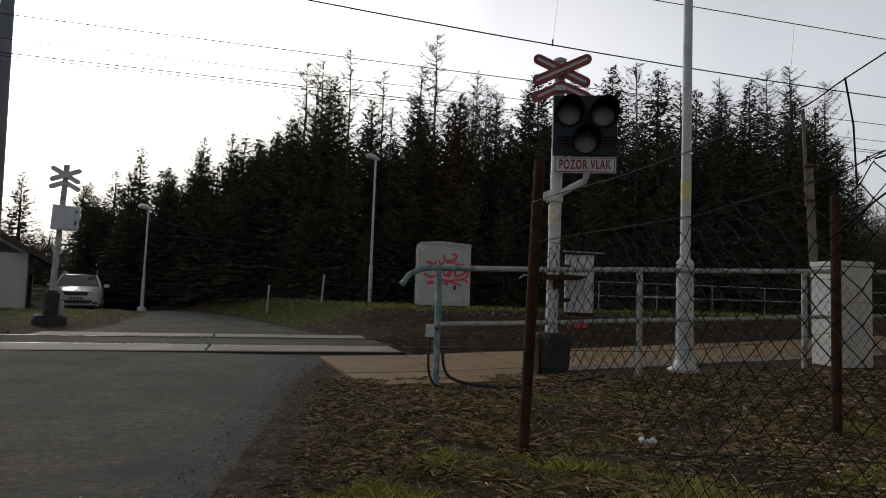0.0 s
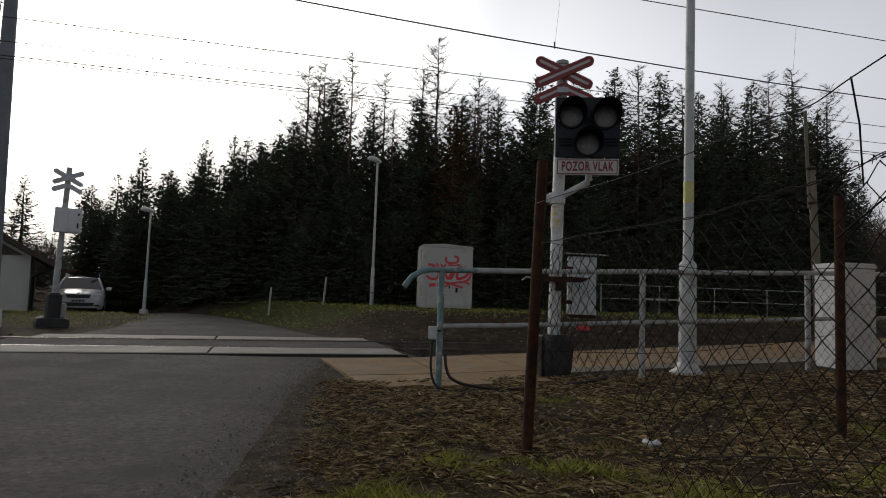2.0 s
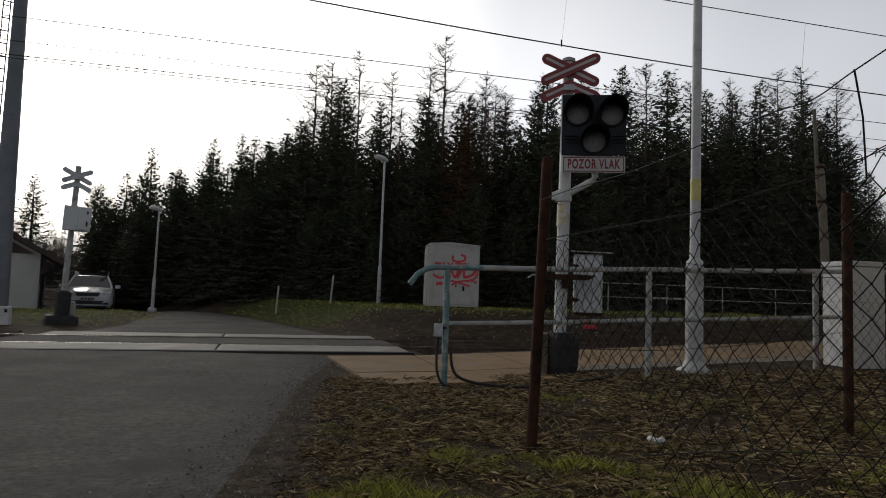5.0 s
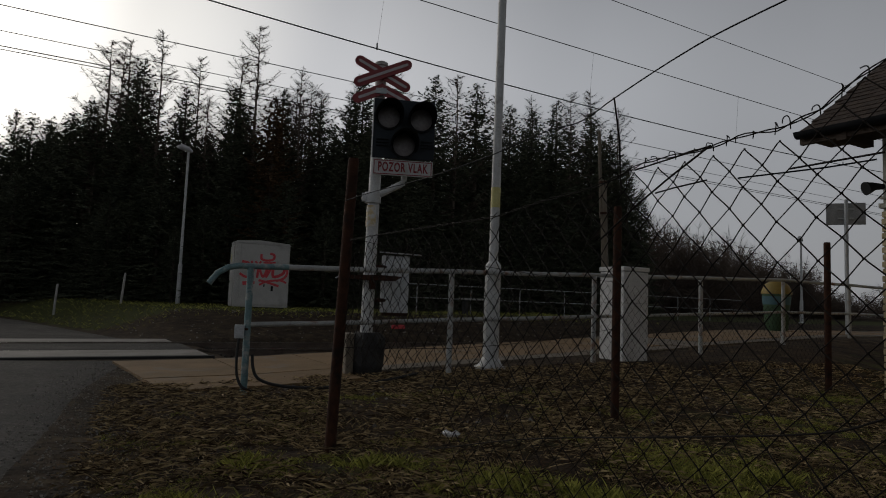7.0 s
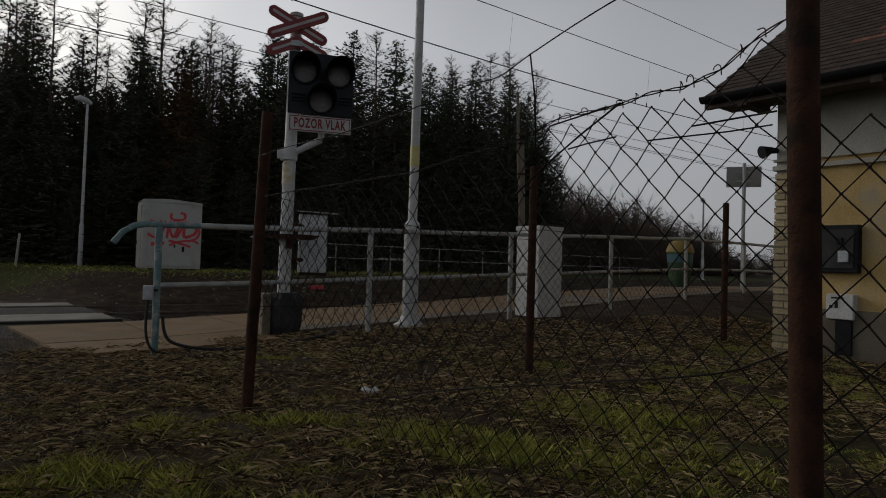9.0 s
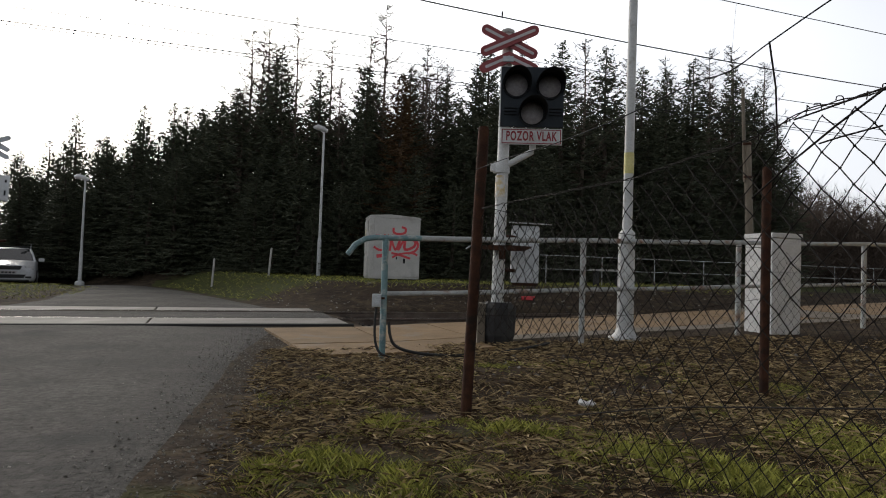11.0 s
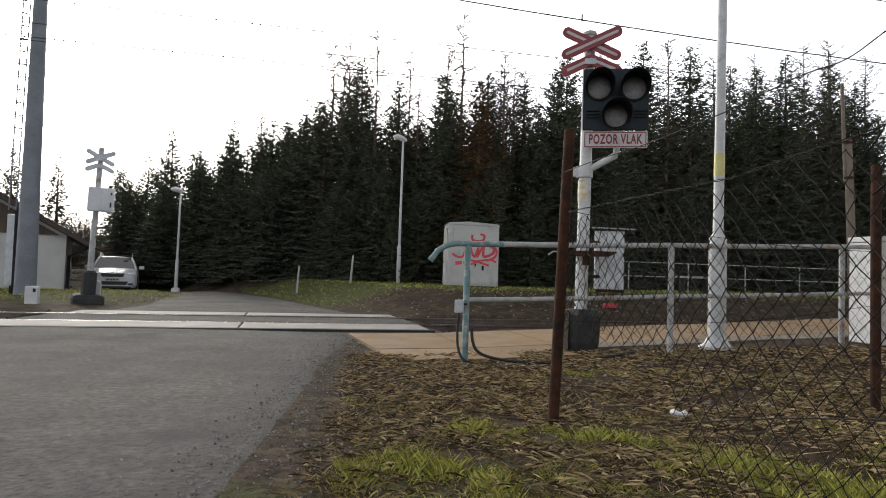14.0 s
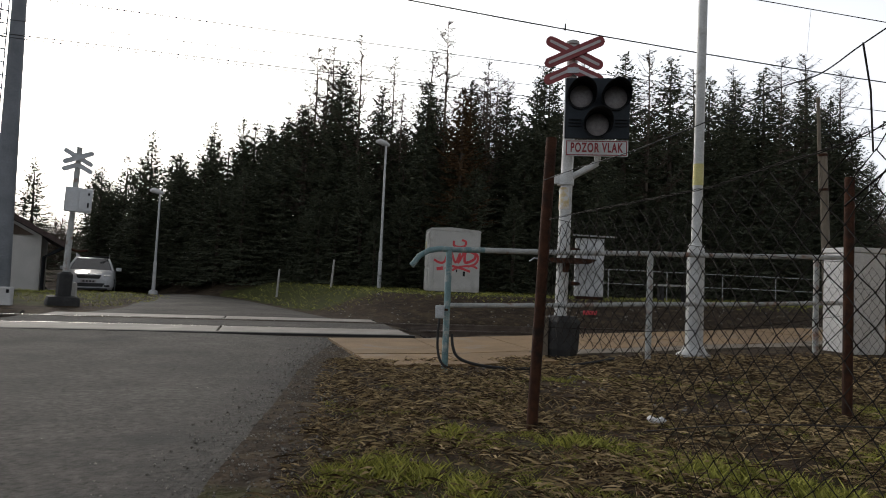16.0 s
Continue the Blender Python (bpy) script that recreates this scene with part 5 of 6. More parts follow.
    part("horn", Shape().tube([(0.08, -0.04, 0), (0, 0.0, 0), (-0.09, 0.05, -0.03)], [0.03, 0.04, 0.075], 12), BLACK, q)
    part("bracket", Shape().box((0.06, -0.04, 0.0), (0.1, 0.03, 0.03)), BLACK, q)
    part("wall_wire", Shape().tube([(0.05, 0.0, 0.3), (-0.2, 0.4, 0.24), (-0.75, 1.1, 0.15)], 0.01, 5), BLACK, q)


def car():
    """Estate car seen from the front. Local: -y is ahead."""
    r = 30.5
    x, y = r * math.sin(radians(-28.5)), r * math.cos(radians(-28.5))
    t = thing("white_car", pose(x, y, dip(x, y) + 0.015, 0, 0, 26), "white hatchback car parked on the road beside the crossing", "car")

    def loft(rows, closed=True):
        s = Shape()
        k = len(rows[0])
        v = [q for row in rows for q in row]
        s.add(v, [(i * k + j, i * k + (j + 1) % k, (i + 1) * k + (j + 1) % k, (i + 1) * k + j) for i in range(len(rows) - 1) for j in range(k)], True)
        s.add(rows[0], [tuple(range(k))])
        s.add(rows[-1], [tuple(range(k))[::-1]])
        return s

    def section(y0, hw, zl, zh, crown=0.03, tuck=0.06):
        return [(-hw + tuck, y0, zl), (-hw, y0, zl + 0.14), (-hw - 0.0, y0, zl + 0.3), (-hw + 0.03, y0, zh - 0.08), (-hw + 0.1, y0, zh), (0, y0, zh + crown),
                (hw - 0.1, y0, zh), (hw - 0.03, y0, zh - 0.08), (hw, y0, zl + 0.3), (hw, y0, zl + 0.14), (hw - tuck, y0, zl)]
    body = loft([section(-2.27, 0.60, 0.28, 0.62, 0.02), section(-2.2, 0.74, 0.22, 0.72), section(-2.0, 0.84, 0.2, 0.79), section(-1.3, 0.88, 0.2, 0.91),
                 section(-0.9, 0.885, 0.2, 0.96), section(0.6, 0.885, 0.2, 0.98), section(1.8, 0.87, 0.22, 1.0), section(2.2, 0.78, 0.3, 0.95)])
    part("body", body, CARPAINT, t)
    roof = loft([section(-0.1, 0.60, 1.30, 1.395, 0.03, 0.02), section(0.2, 0.62, 1.32, 1.43, 0.035, 0.02), section(1.0, 0.61, 1.3, 1.43, 0.03, 0.02), section(1.7, 0.56, 1.25, 1.36, 0.03, 0.02)])
    lowp = [(-0.78, -1.02, 0.93), (0.78, -1.02, 0.93), (0.80, 1.95, 0.97), (-0.80, 1.95, 0.97)]
    topp = [(-0.585, -0.12, 1.405), (0.585, -0.12, 1.405), (0.56, 1.65, 1.36), (-0.56, 1.65, 1.36)]
    for nm, q in (("windscreen", (0, 1, 5, 4)), ("side_window", (1, 2, 6, 5)), ("rear_window", (2, 3, 7, 6)), ("side_window", (3, 0, 4, 7))):
        part(nm, Shape().add([(lowp + topp)[i] for i in q], [(0, 1, 2, 3)]), CARGLASS, t, "dark reflecting glass")
    part("roof", roof, CARPAINT, t)
    for sx in (-1, 1):
        part("pillar", Shape().tube([(sx * 0.79, -1.04, 0.92), (sx * 0.7, -0.6, 1.18), (sx * 0.6, -0.12, 1.39)], 0.045, 6), CARPAINT, t)
        part("headlight", Shape().box((sx * 0.63, -2.1, 0.7), (0.3, 0.2, 0.15), sx * 18, 0.04), LAMPGLASS, t)
        part("fog_light", Shape().box((sx * 0.62, -2.235, 0.36), (0.2, 0.06, 0.07), sx * 12, 0.02), CARDARK, t)
        mir = part("mirror", Shape().box((sx * 0.99, -0.78, 1.0), (0.2, 0.12, 0.14), 0, 0.04), CARPAINT, t)
        part("mirror_arm", Shape().box((sx * 0.88, -0.78, 0.96), (0.1, 0.06, 0.05)), CARDARK, mir)
        for yy in (-1.42, 1.25):
            w = part("wheel", Shape().tube([(sx * 0.7, yy, 0.31), (sx * 0.885, yy, 0.31)], 0.31, 20), RUBBER, t)
            part("rim", Shape().tube([(sx * 0.87, yy, 0.31), (sx * 0.895, yy, 0.31)], 0.2, 16), GALV, w)
    part("grille", Shape().prism([(-0.36, 0.0), (-0.42, 0.13), (0.42, 0.13), (0.36, 0.0)], 0.1, Matrix.Translation((0, -2.30, 0.63))), CARDARK, t)
    part("grille_trim", Shape().tube([(-0.43, -2.29, 0.765), (0, -2.32, 0.785), (0.43, -2.29, 0.765)], 0.014, 6), CHROME, t)
    part("badge", Shape().tube([(0, -2.33, 0.8), (0, -2.3, 0.8)], 0.045, 12), CHROME, t)
    part("lower_intake", Shape().prism([(-0.48, 0), (-0.55, 0.13), (0.55, 0.13), (0.48, 0)], 0.1, Matrix.Translation((0, -2.325, 0.33))), CARDARK, t)
    part("bumper_lip", Shape().box((0, -2.22, 0.24), (1.3, 0.14, 0.07), 0, 0.02), CARDARK, t)
    pl = part("number_plate", Shape().box((0, -2.34, 0.53), (0.52, 0.02, 0.11), 0, 0.004), SIGNWHITE, t)
    for k in range(4):
        part("plate_bar", Shape().box((-0.16 + 0.11 * k, -2.352, 0.53), (0.07, 0.004, 0.06)), CARDARK, pl)
    part("wiper", Shape().tube([(0.3, -1.0, 0.965), (-0.25, -0.92, 1.0)], 0.01, 4), CARDARK, t)
    part("roof_bar", Shape().box((0.1, 0.3, 1.49), (1.0, 0.08, 0.03), 0, 0.01).box((0.1, 0.9, 1.5), (1.0, 0.3, 0.05), 0, 0.01), BLACK, t)


TUFTS = [(-0.3, 2.9, 0.24, 0.28, 0.75), (0.0, 3.6, 0.2, 0.2, 0.6), (-0.05, 2.35, 0.35, 0.25, 0.4), (1.7, 2.7, 0.6, 0.45, 0.5), (2.5, 3.3, 0.6, 0.35, 0.35), (0.55, 3.75, 0.15, 0.12, 0.6)]   # x, y, reach, reach, weight


def scatter():
    """Grass, straw, leaves and pebbles."""
    rng = random.Random(31)
    g, st, lf, pb = Shape(), Shape(), Shape(), Shape()

    def blade(s, x, y, h, w, lean):
        zz = ground_z(x, y) - 0.01
        a = rng.uniform(0, 6.283)
        dx, dy = math.cos(a), math.sin(a)
        lx, ly = rng.uniform(-1, 1) * lean, rng.uniform(-1, 1) * lean
        s.add([(x - dx * w, y - dy * w, zz), (x + dx * w, y + dy * w, zz), (x + lx * 0.4 + dx * w * 0.7, y + ly * 0.4 + dy * w * 0.7, zz + h * 0.6),
               (x + lx, y + ly, zz + h)], [(0, 1, 2), (0, 2, 3)])
    def lush(x, y):
        """How green the verge is: thick tufts near the road's edge, thinner turf along the fence."""
        d = -0.12 + 1.1 * noise.noise(Vector((x * 1.5, y * 1.5, 40))) + 0.9 * noise.noise(Vector((x * 5.5, y * 5.5, 41)))
        for cx, cy, rx, ry, k in TUFTS:
            d += k * math.exp(-((x - cx) / rx) ** 2 - ((y - cy) / ry) ** 2)
        u, v = uv(x, y)
        return d + 0.3 * smooth(4.8, 2.4, v - 0.1 * (u - 2))
    count = 0
    while count < 130000:
        x = rng.uniform(-1.3, 7.0)
        y = rng.uniform(1.2, 6.0)
        if x < road_x(y)[1] + 0.05 + 0.25 * rng.random():
            continue
        d = lush(x, y)
        if rng.random() > d:
            continue
        blade(g, x, y, rng.uniform(0.010, 0.036) * (0.5 + max(0.2, min(1.3, d))), rng.uniform(0.0008, 0.002), 0.04)
        count += 1
    made = 0
    while made < 170:
        x, y = rng.uniform(-0.9, 3.4), rng.uniform(1.7, 3.9)
        if x < road_x(y)[1] + 0.15 or lush(x, y) < 0.6:
            continue
        made += 1
        wide = rng.uniform(0.025, 0.06)
        for _ in range(70):
            blade(g, x + rng.gauss(0, wide), y + rng.gauss(0, wide), rng.uniform(0.03, 0.085), rng.uniform(0.0012, 0.0024), 0.06)
    for _ in range(90):
        x, y = rng.uniform(-0.9, 3.6), rng.uniform(2.2, 5.2)
        if x < road_x(y)[1] + 0.12:
            continue
        wide = rng.uniform(0.03, 0.11)
        for _ in range(150):
            blade(st, x + rng.gauss(0, wide), y + rng.gauss(0, wide), rng.uniform(0.01, 0.05), rng.uniform(0.0006, 0.0014), 0.07)
    for _ in range(34):
        x, y = rng.uniform(0.2, 4.5), rng.uniform(2.4, 5.2)
        a, L = rng.uniform(-0.7, 0.7), rng.uniform(0.2, 0.6)
        zz = ground_z(x, y) + 0.02
        st.tube([(x, y, zz), (x + math.cos(a) * L * 0.5, y + math.sin(a) * L * 0.5, zz + rng.uniform(0.01, 0.06)), (x + math.cos(a) * L, y + math.sin(a) * L, zz + rng.uniform(0.0, 0.08))], [0.003, 0.0025, 0.0012], 3, False)
    for _ in range(190000):
        x, y = rng.uniform(-1.3, 8.0), rng.uniform(1.2, 7.2)
        if x < road_x(y)[1] + 0.02 or (uv(x, y)[1] > 6.7 and x < 1.0):
            continue
        u, v = uv(x, y)
        if rng.random() > 0.48 - 0.2 * smooth(4.6, 2.9, v - 0.22 * (u - 2)) + 1.1 * noise.noise(Vector((x * 1.6, y * 1.6, 70))) + 1.0 * noise.noise(Vector((x * 6.0, y * 6.0, 71))):
            continue
        zz = ground_z(x, y)
        a, L = rng.uniform(0, 6.283), rng.uniform(0.02, 0.11)
        e = rng.uniform(-0.05, 0.28)
        dx, dy = math.cos(a) * L, math.sin(a) * L
        w = rng.uniform(0.0006, 0.0014)
        px, py = -math.sin(a) * w, math.cos(a) * w
        z0 = zz + rng.uniform(0.005, 0.05)
        st.add([(x - px, y - py, z0), (x + px, y + py, z0), (x + dx * 0.5 + px, y + dy * 0.5 + py, z0 + e * L * 0.5 + rng.uniform(0, 0.012)), (x + dx, y + dy, z0 + e * L)], [(0, 1, 2), (0, 2, 3)])
    for _ in range(60000):
        x, y = rng.uniform(-1.3, 8.0), rng.uniform(1.4, 7.4)
        if x < road_x(y)[1] - 0.05 or (uv(x, y)[1] > 6.7 and x < 1.0):
            continue
        zz = ground_z(x, y) + rng.uniform(0.003, 0.03)
        a, L = rng.uniform(0, 6.283), rng.uniform(0.004, 0.013)
        c, s_ = math.cos(a), math.sin(a)
        q = []
        for (p0, p1) in ((-1, 0), (-0.2, 0.45), (1, 0.05), (-0.1, -0.45)):
            q.append((x + L * (p0 * c - p1 * s_), y + L * (p0 * s_ + p1 * c), zz + L * rng.uniform(-0.35, 0.5)))
        lf.add(q, [(0, 1, 3), (1, 2, 3)])
    for _ in range(4000):
        y = rng.uniform(1.8, 9.0)
        lo, hi = road_x(y)
        edge = rng.random() < 0.85
        x = hi + rng.gauss(-0.12, 0.22) if edge else rng.uniform(-6, hi)
        pebble(pb, (x, y, max(0.02, ground_z(x, y)) + 0.002), rng.choice((0.003, 0.004, 0.006, 0.009)) if edge else 0.003, rng)
    for _ in range(420):
        u, v = rng.uniform(-1.0, 14), rng.uniform(13.2, 16.2)
        p = W(u, v)
        if p.x < road_x(p.y)[1] + 0.4:
            continue
        pebble(pb, (p.x, p.y, ground_z(p.x, p.y) + 0.005), rng.uniform(0.01, 0.035), rng)
    for _ in range(260):
        x, y = rng.uniform(0.2, 7), rng.uniform(4.4, 7.2)
        pebble(pb, (x, y, ground_z(x, y) + 0.01), rng.uniform(0.012, 0.028), rng)
    # far grass on the bank
    for _ in range(14000):
        u, v = rng.uniform(-12, 18), rng.uniform(15.2, 24)
        p = W(u, v)
        lo, hi = road_x(p.y)
        if lo - 0.2 < p.x < hi + 0.2:
            continue
        blade(g, p.x, p.y, rng.uniform(0.03, 0.08), rng.uniform(0.003, 0.007), 0.1)
    tagged(part("grass", g, GRASS, None, "thin green grass in tufts on bare earth", "stuff"), "", "grass")
    tagged(part("dry_straw", st, STRAW, None, "pale dry stalks lying on bare earth", "stuff"), "", "straw")
    tagged(part("dead_leaves", lf, DEADLEAF, None, "brown dead leaves matted on the ground", "stuff"), "", "leaves")
    tagged(part("pebbles", pb, STONE, None, "grey pebbles along the road edge", "stuff"), "", "pebbles")
    # crumpled paper
    s = Shape()
    for k in range(9):
        pebble(s, (rng.uniform(-0.06, 0.06), rng.uniform(-0.03, 0.03), 0.02 + rng.uniform(0, 0.015)), rng.uniform(0.02, 0.035), rng)
    ob = tagged(part("crumpled_paper", s, PAPER), "crumpled white paper lying in the grass", "litter")
    ob.matrix_basis = pose(1.30, 4.06, ground_z(1.30, 4.06) + 0.025)
    red = tagged(part("red_marker_board", Shape().box((0, 0, 0.06), (0.36, 0.05, 0.1), 6, 0.02), SPRAY), "low red board lying beside the rails", "board")
    p = W(7.4, 14.3)
    red.matrix_basis = pose(p.x, p.y, ground_z(p.x, p.y), 0, 0, 10)


# ---- trees ----


def spruce_meshes(seed, low=0.25, dense=1.0):
    """A spruce 10 m high: trunk, and a crown of whorled boughs set with needled twigs; below low the boughs are left coarse."""
    rng = random.Random(seed)
    H = 10.0
    trunk = Shape().tube([(0, 0, -0.3), (0.03, 0, 4), (0, 0.03, 8), (0, 0, H)], [0.16, 0.12, 0.045, 0.008], 7)
    crown = Shape()
    full = rng.uniform(0.9, 1.12)

    def twig(p, q, w):
        ax = (q - p)
        side = ax.cross(Vector((rng.uniform(-1, 1), rng.uniform(-1, 1), rng.uniform(-1, 1))))
        side = side.normalized() * w if side.length > 1e-6 else Vector((w, 0, 0))
        m = p.lerp(q, 0.45)
        crown.add([p, m - side, q, m + side], [(0, 1, 2, 3)])
    z0 = 0.25
    while z0 < H - 0.1:
        f = (H - z0) / H
        fine = z0 > low
        reach = (0.06 + 2.5 * f ** 0.72) * full * rng.uniform(0.8, 1.1)
        k = rng.randint(5, 7) if z0 < 8.5 else rng.randint(4, 5)
        off = rng.uniform(0, 6.28)
        for b in range(k):
            a = off + 6.283 * b / k + rng.uniform(-0.4, 0.4)
            L = reach * rng.uniform(0.55, 1.2)
            d = Vector((math.cos(a), math.sin(a), 0))
            side = Vector((-d.y, d.x, 0))
            base = Vector((0, 0, z0 + rng.uniform(-0.12, 0.12)))
            rise = -0.35 + 1.15 * smooth(3.0, 9.5, z0) + rng.uniform(-0.12, 0.12)
            mid = base + d * L * 0.55 + Vector((0, 0, rise * L * 0.5))
            tip = base + d * L + Vector((0, 0, rise * L * 0.8 + 0.12 * L))
            crown.add([base - side * 0.012, base + side * 0.012, mid], [(0, 1, 2)])
            crown.add([mid - side * 0.01, mid + side * 0.01, tip], [(0, 1, 2)])
            step = (0.07 if fine else 0.2) / dense
            n = max(3, int(L / step))
            for i in range(n):
                t = (i + rng.random()) / n
                if t < 0.08:
                    continue
                p = base.lerp(mid, t / 0.55) if t < 0.55 else mid.lerp(tip, (t - 0.55) / 0.45)
                for sgn in (-1, 1):
                    w = (0.09 + 0.34 * (1 - t) * min(1.0, L)) * rng.uniform(0.5, 1.3)
                    q = p + (side * sgn * rng.uniform(0.5, 1.0) + d * rng.uniform(0.4, 0.9)).normalized() * w + Vector((0, 0, rng.uniform(-0.55, 0.2) * w))
                    twig(p, q, rng.uniform(0.022, 0.042) if fine else 0.075)
            twig(mid.lerp(tip, 0.6), tip + (tip - mid) * 0.12, 0.022)
        z0 += 0.13 + 0.16 * f * rng.uniform(0.7, 1.2)
    for i in range(12):
        zz = H - 0.75 * rng.random()
        a = rng.uniform(0, 6.28)
        p = Vector((0, 0, zz))
        twig(p, p + Vector((math.cos(a), math.sin(a), 0.9)) * (0.05 + 0.16 * (H - zz)), 0.014)
    twig(Vector((0, 0, H - 0.5)), Vector((0, 0, H + 0.1)), 0.02)
    return trunk, crown


def larch_meshes(seed):
    """A leafless larch 10 m high: fine spreading boughs with hanging twigs."""
    rng = random.Random(seed)
    H = 10.0
    trunk = Shape().tube([(0, 0, -0.3), (0.04, 0, 4), (0, 0.05, 8), (0, 0, H)], [0.12, 0.075, 0.03, 0.006], 7)
    crown = Shape()
    z0 = 2.5
    while z0 < H - 0.05:
        f = (H - z0) / H
        L = (0.12 + 2.0 * f ** 0.62) * rng.uniform(0.45, 1.15)
        a = rng.uniform(0, 6.28)
        d = Vector((math.cos(a), math.sin(a), rng.uniform(0.1, 0.6)))
        base = Vector((0, 0, z0))
        mid = base + d * L * 0.5 - Vector((0, 0, 0.06 * L))
        tip = base + d * L + Vector((0, 0, 0.18 * L))
        crown.tube([base, mid, tip], [0.016, 0.011, 0.005], 3, False)
        for i in range(int(10 + L * 34)):
            t = rng.uniform(0.15, 1.0)
            p = base.lerp(mid, t * 2) if t < 0.5 else mid.lerp(tip, t * 2 - 1)
            w = rng.uniform(0.1, 0.36) * (0.5 + 0.4 * L)
            q = p + Vector((rng.uniform(-1, 1), rng.uniform(-1, 1), rng.uniform(-0.6, 0.7))).normalized() * w
            g = Vector((rng.uniform(-1, 1), rng.uniform(-1, 1), rng.uniform(-1, 1))).normalized() * 0.0105
            crown.add([p - g, p + g, q], [(0, 1, 2)])
        z0 += rng.uniform(0.035, 0.085)
    return trunk, crown


def bush_mesh(seed):
    rng = random.Random(seed)
    s = Shape()
    for _ in range(70):
        a, e = rng.uniform(0, 6.28), rng.uniform(0.25, 1.4)
        d = Vector((math.cos(a) * math.cos(e), math.sin(a) * math.cos(e), math.sin(e)))
        L = rng.uniform(0.6, 1.05)
        s.tube([(0, 0, 0), d * L * 0.5, d * L + Vector((0, 0, -0.06))], [0.01, 0.006, 0.002], 3, False)
        for _ in range(40):
            p = d * L * rng.uniform(0.35, 1.0)
            q = p + Vector((rng.uniform(-1, 1), rng.uniform(-1, 1), rng.uniform(-0.6, 0.8))).normalized() * rng.uniform(0.08, 0.25)
            w = Vector((rng.uniform(-1, 1), rng.uniform(-1, 1), rng.uniform(-1, 1))) * 0.006
            s.add([p - w, p + w, q], [(0, 1, 2)])
    return s


def with_mats(shape, name, mat):
    me = shape.mesh(name)
    me.materials.append(mat)
    return me


def wood():
    rng = random.Random(77)
    spruces = []
    for k in range(8):
        a, b = spruce_meshes(100 + k, 4.2 if k > 4 else 0.25, 0.85 if k > 4 else 1.0)
        spruces.append((with_mats(a, "trunk", BARK), with_mats(b, "crown", BROWNNEEDLES if k == 4 else NEEDLES)))
    larches = []
    for k in range(3):
        a, b = larch_meshes(200 + k)
        larches.append((with_mats(a, "trunk", LARCHBARK), with_mats(b, "crown", TWIGS)))

    def plant(kind, x, y, h, wide=1.0, behind=False):
        if kind == "larch":
            pair, lab = larches[rng.randrange(3)], "tall leafless larch with fine brown twigs"
        elif kind == "brown":
            pair, lab = spruces[4], "spruce with dry brown needles at the edge of a wood"
        else:
            pair, lab = spruces[5 + rng.randrange(3) if behind else rng.randrange(4)], "dark green spruce at the edge of a wood"
        t = new("larch_tree" if kind == "larch" else "spruce_tree")
        t.empty_display_size = 0.2
        s = h / 10.0
        t.matrix_basis = Matrix.Translation((x, y, min(0.8, ground_z(x, y)))) @ Matrix.Rotation(rng.uniform(0, 6.28), 4, "Z") @ Matrix.Diagonal((s * wide, s * wide, s, 1))
        tagged(t, lab, "tree", "trees of the wood")
        for nm, me in zip(("trunk", "crown"), pair):
            ob = new(nm, me)
            ob.parent = t

    def edge_r(az):
        """Distance of the wood's edge."""
        if az < -26:
            return 36.0
        if az < -8:
            return 23.8 + (-8 - az) * 0.42
        if az > 12:
            return 23.8 + (az - 12) * 0.6
        return 23.8
    # the trees that make the skyline: direction, top elevation, kind
    L, S, B = "larch", "spruce", "brown"
    key = [(-27.8, 7.7, S), (-24.4, 10.9, S), (-22.3, 9.6, S), (-19.8, 12.2, S), (-17.6, 12.8, S), (-15.3, 12, S), (-12.4, 14.6, L), (-10.2, 15, S), (-9.4, 18, S),
           (-8.2, 20.4, L), (-6.1, 16.2, S), (-4.4, 16, L), (-2.2, 17, S), (-0.7, 22, L), (0.9, 16.6, B), (1.6, 17.2, S), (3.0, 19, L), (4.7, 16.4, S), (7.3, 17.2, S), (8.3, 19, S),
           (14.6, 19.3, S), (16.5, 19.6, L), (18.3, 18.8, S), (21.3, 17, S), (23.2, 16.7, S), (25.2, 17.3, S), (26.4, 18, L), (28.2, 16.6, S), (29.8, 15, S), (31.2, 12.5, S), (32.4, 10, S)]
    for az, elv, kind in key:
        az = az * 1.014 - 0.05
        r = edge_r(az) + (rng.uniform(0.0, 1.5) if kind != B else -0.6)
        x, y = r * math.sin(radians(az)), r * math.cos(radians(az))
        h = 0.9 + r * math.tan(radians(elv)) - ground_z(x, y)
        plant(kind, x, y, h, rng.uniform(0.9, 1.1) * max(1.0, 7.0 / h))
    # the ranks between and behind them
    az = -28.5
    while az < 33:
        for row in range(4):
            a = az + rng.uniform(-0.9, 0.9)
            r = edge_r(a) + 0.5 + row * 2.2 + rng.uniform(-0.5, 1.0)
            e0 = 6.9 + 6.2 * smooth(-28, -9, a) if a < -4 else 13.1 - 4.5 * smooth(28, 33, a)
            larch = row > 0 and a > -14 and rng.random() < 0.3
            h = 0.5 + r * math.tan(radians(e0 + rng.uniform(-2.6, 2.0) - (1.0 if row == 0 else 0) + (4.2 if larch else 0)))
            x, y = r * math.sin(radians(a)), r * math.cos(radians(a))
            h = max(3.0, h)
            plant(L if larch else S, x, y, h, rng.uniform(0.95, 1.2) * max(1.0, 8.0 / h), row > 0)
        az += 1.5
    # young growth along the edge
    az = -24.0
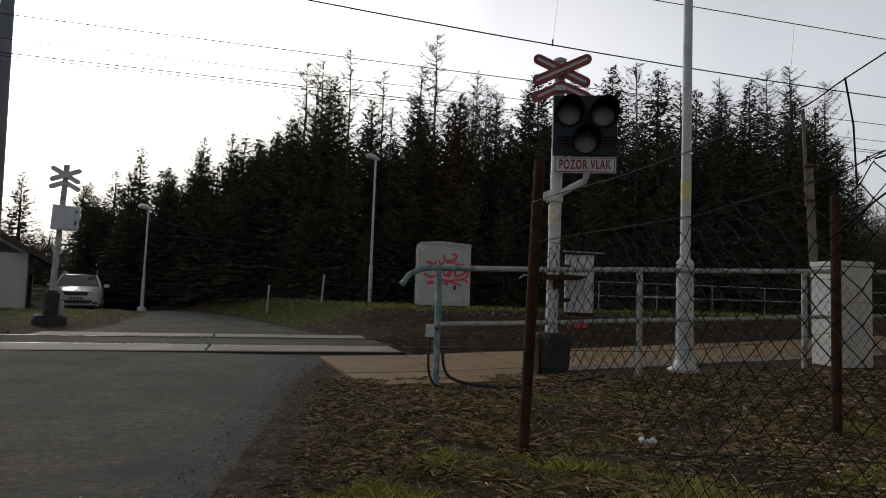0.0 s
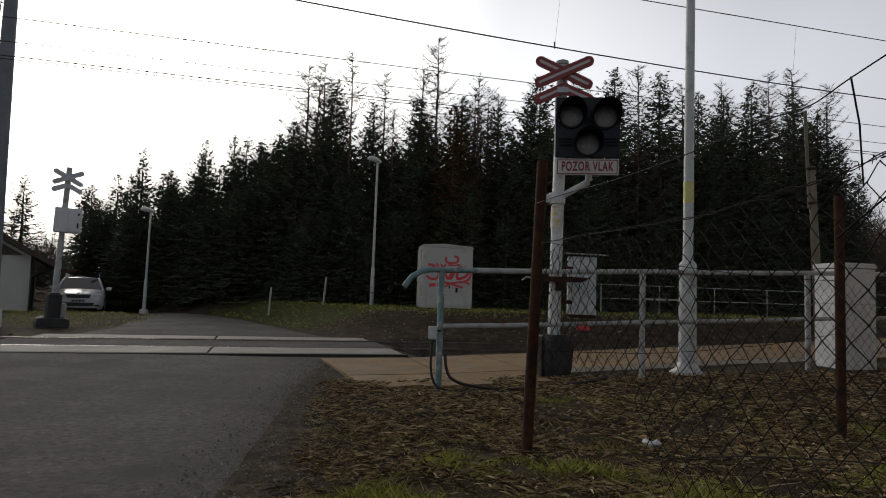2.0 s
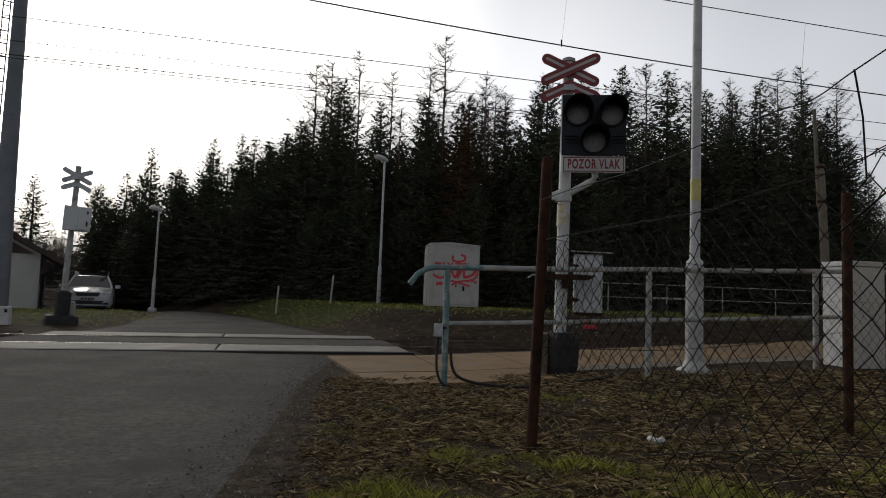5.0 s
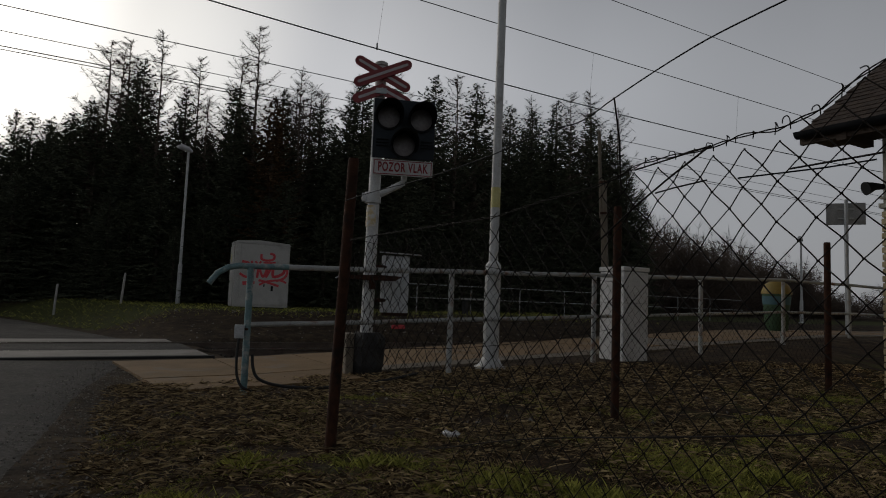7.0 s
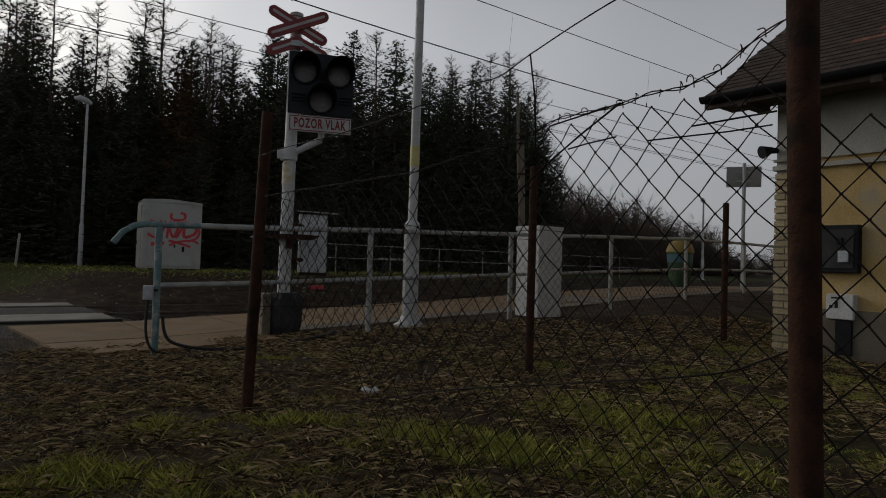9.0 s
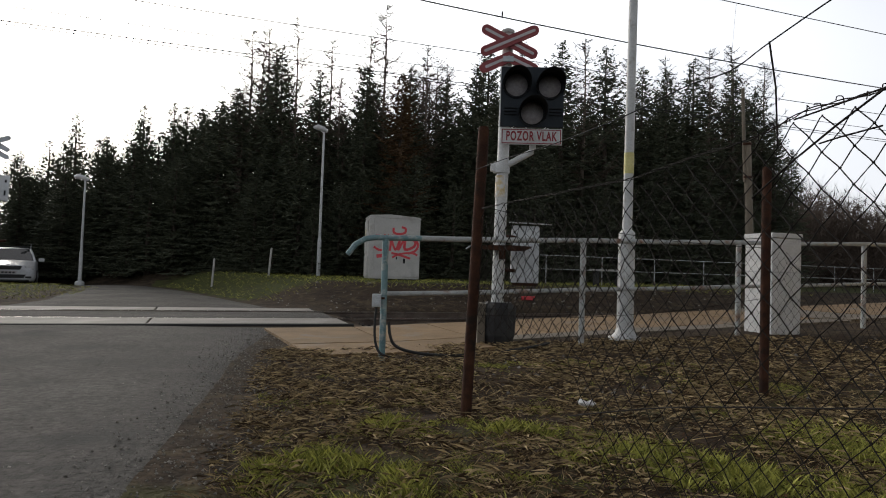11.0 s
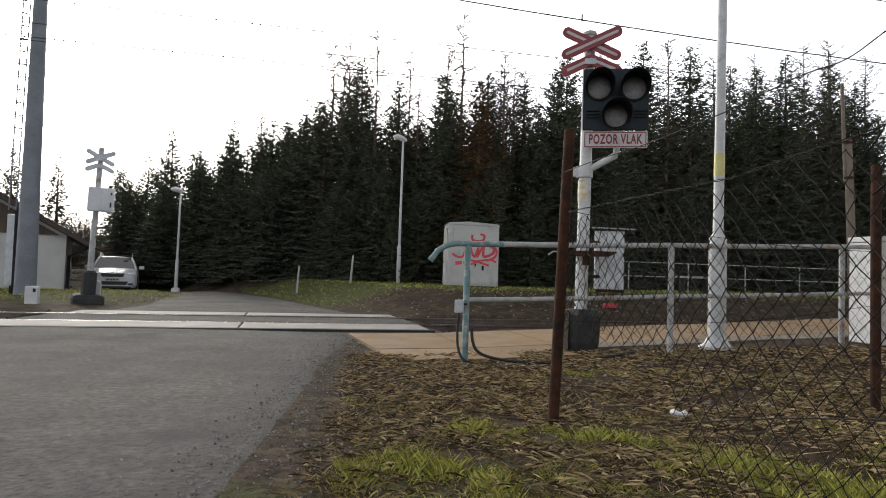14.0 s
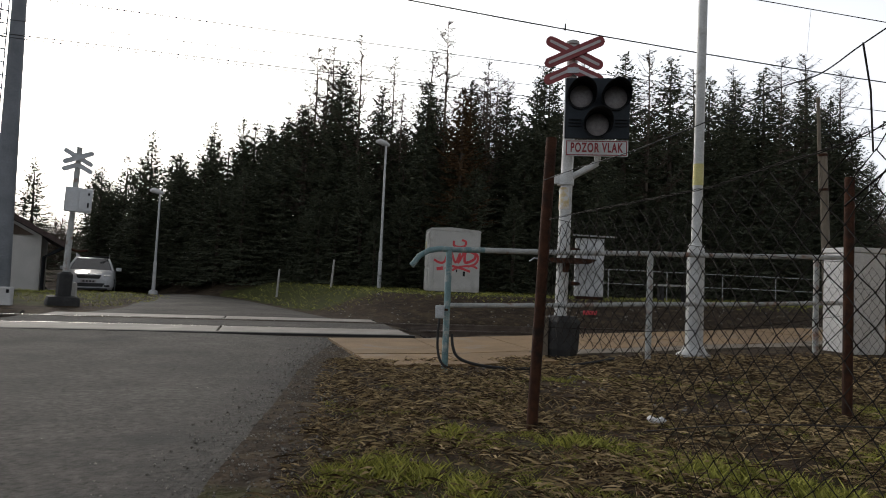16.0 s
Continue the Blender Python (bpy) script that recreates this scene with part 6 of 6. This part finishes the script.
    while az < 30:
        r = edge_r(az) - 1.0 + rng.uniform(-0.5, 0.5)
        x, y = r * math.sin(radians(az)), r * math.cos(radians(az))
        if x > road_x(y)[1] + 1.0:
            plant(S, x, y, rng.uniform(2.2, 4.5), rng.uniform(1.5, 2.0))
        az += rng.uniform(1.3, 2.2)
    # two older trees beyond the house
    for az, r, h in ((-35.6, 34, 6.0), (-32.7, 33, 5.6), (-38, 36, 7)):
        plant(S, r * math.sin(radians(az)), r * math.cos(radians(az)), h, 1.2)
    # shrubs along the line and far scrub
    bush = with_mats(bush_mesh(9), "bush", TWIGS)

    def shrub(x, y, w, h):
        ob = new("shrub", bush)
        ob.matrix_basis = Matrix.Translation((x, y, ground_z(x, y) - 0.1)) @ Matrix.Rotation(rng.uniform(0, 6.28), 4, "Z") @ Matrix.Diagonal((w, w, h, 1))
        tagged(ob, "bare brown shrub beside the line", "shrub", "shrubs along the line")
    for i in range(34):
        a = 32.5 + 13 * i / 34 + rng.uniform(-0.5, 0.5)
        r = 38 + rng.uniform(0, 14) + (a - 32) * 1.2
        h = 0.9 + r * math.tan(radians(7.6 - (a - 32.5) * 0.32)) * rng.uniform(0.75, 1.0)
        shrub(r * math.sin(radians(a)), r * math.cos(radians(a)), rng.uniform(2.2, 3.6), max(1.0, h))
    for i in range(26):
        a = rng.uniform(43, 75)
        r = rng.uniform(55, 90)
        shrub(r * math.sin(radians(a)), r * math.cos(radians(a)), rng.uniform(3, 5), rng.uniform(2.2, 4.0))
    for i in range(12):
        a = rng.uniform(-45, -27)
        r = rng.uniform(42, 60)
        shrub(r * math.sin(radians(a)), r * math.cos(radians(a)), rng.uniform(2.5, 4), rng.uniform(3, 6.0))


warning_signal()
relay_box()
railing()
platform_lamp()
white_box()
fences()
wires()
cabinet()
street_lamp("street_lamp", -2.26, 21.9, 0.28, 5.1, 1.45, 0.3, 0.047)
street_lamp("street_lamp", 27 * math.sin(radians(-24.1)), 27 * math.cos(radians(-24.1)), 0.0, 3.75, 1.1, 0.5, 0.045)
far_signal()
mast()
left_house()
far_rail()
stakes()
concrete_pole()
station_sign()
litter_bin()
distant_poles()
station_building()
car()
wood()
scatter()
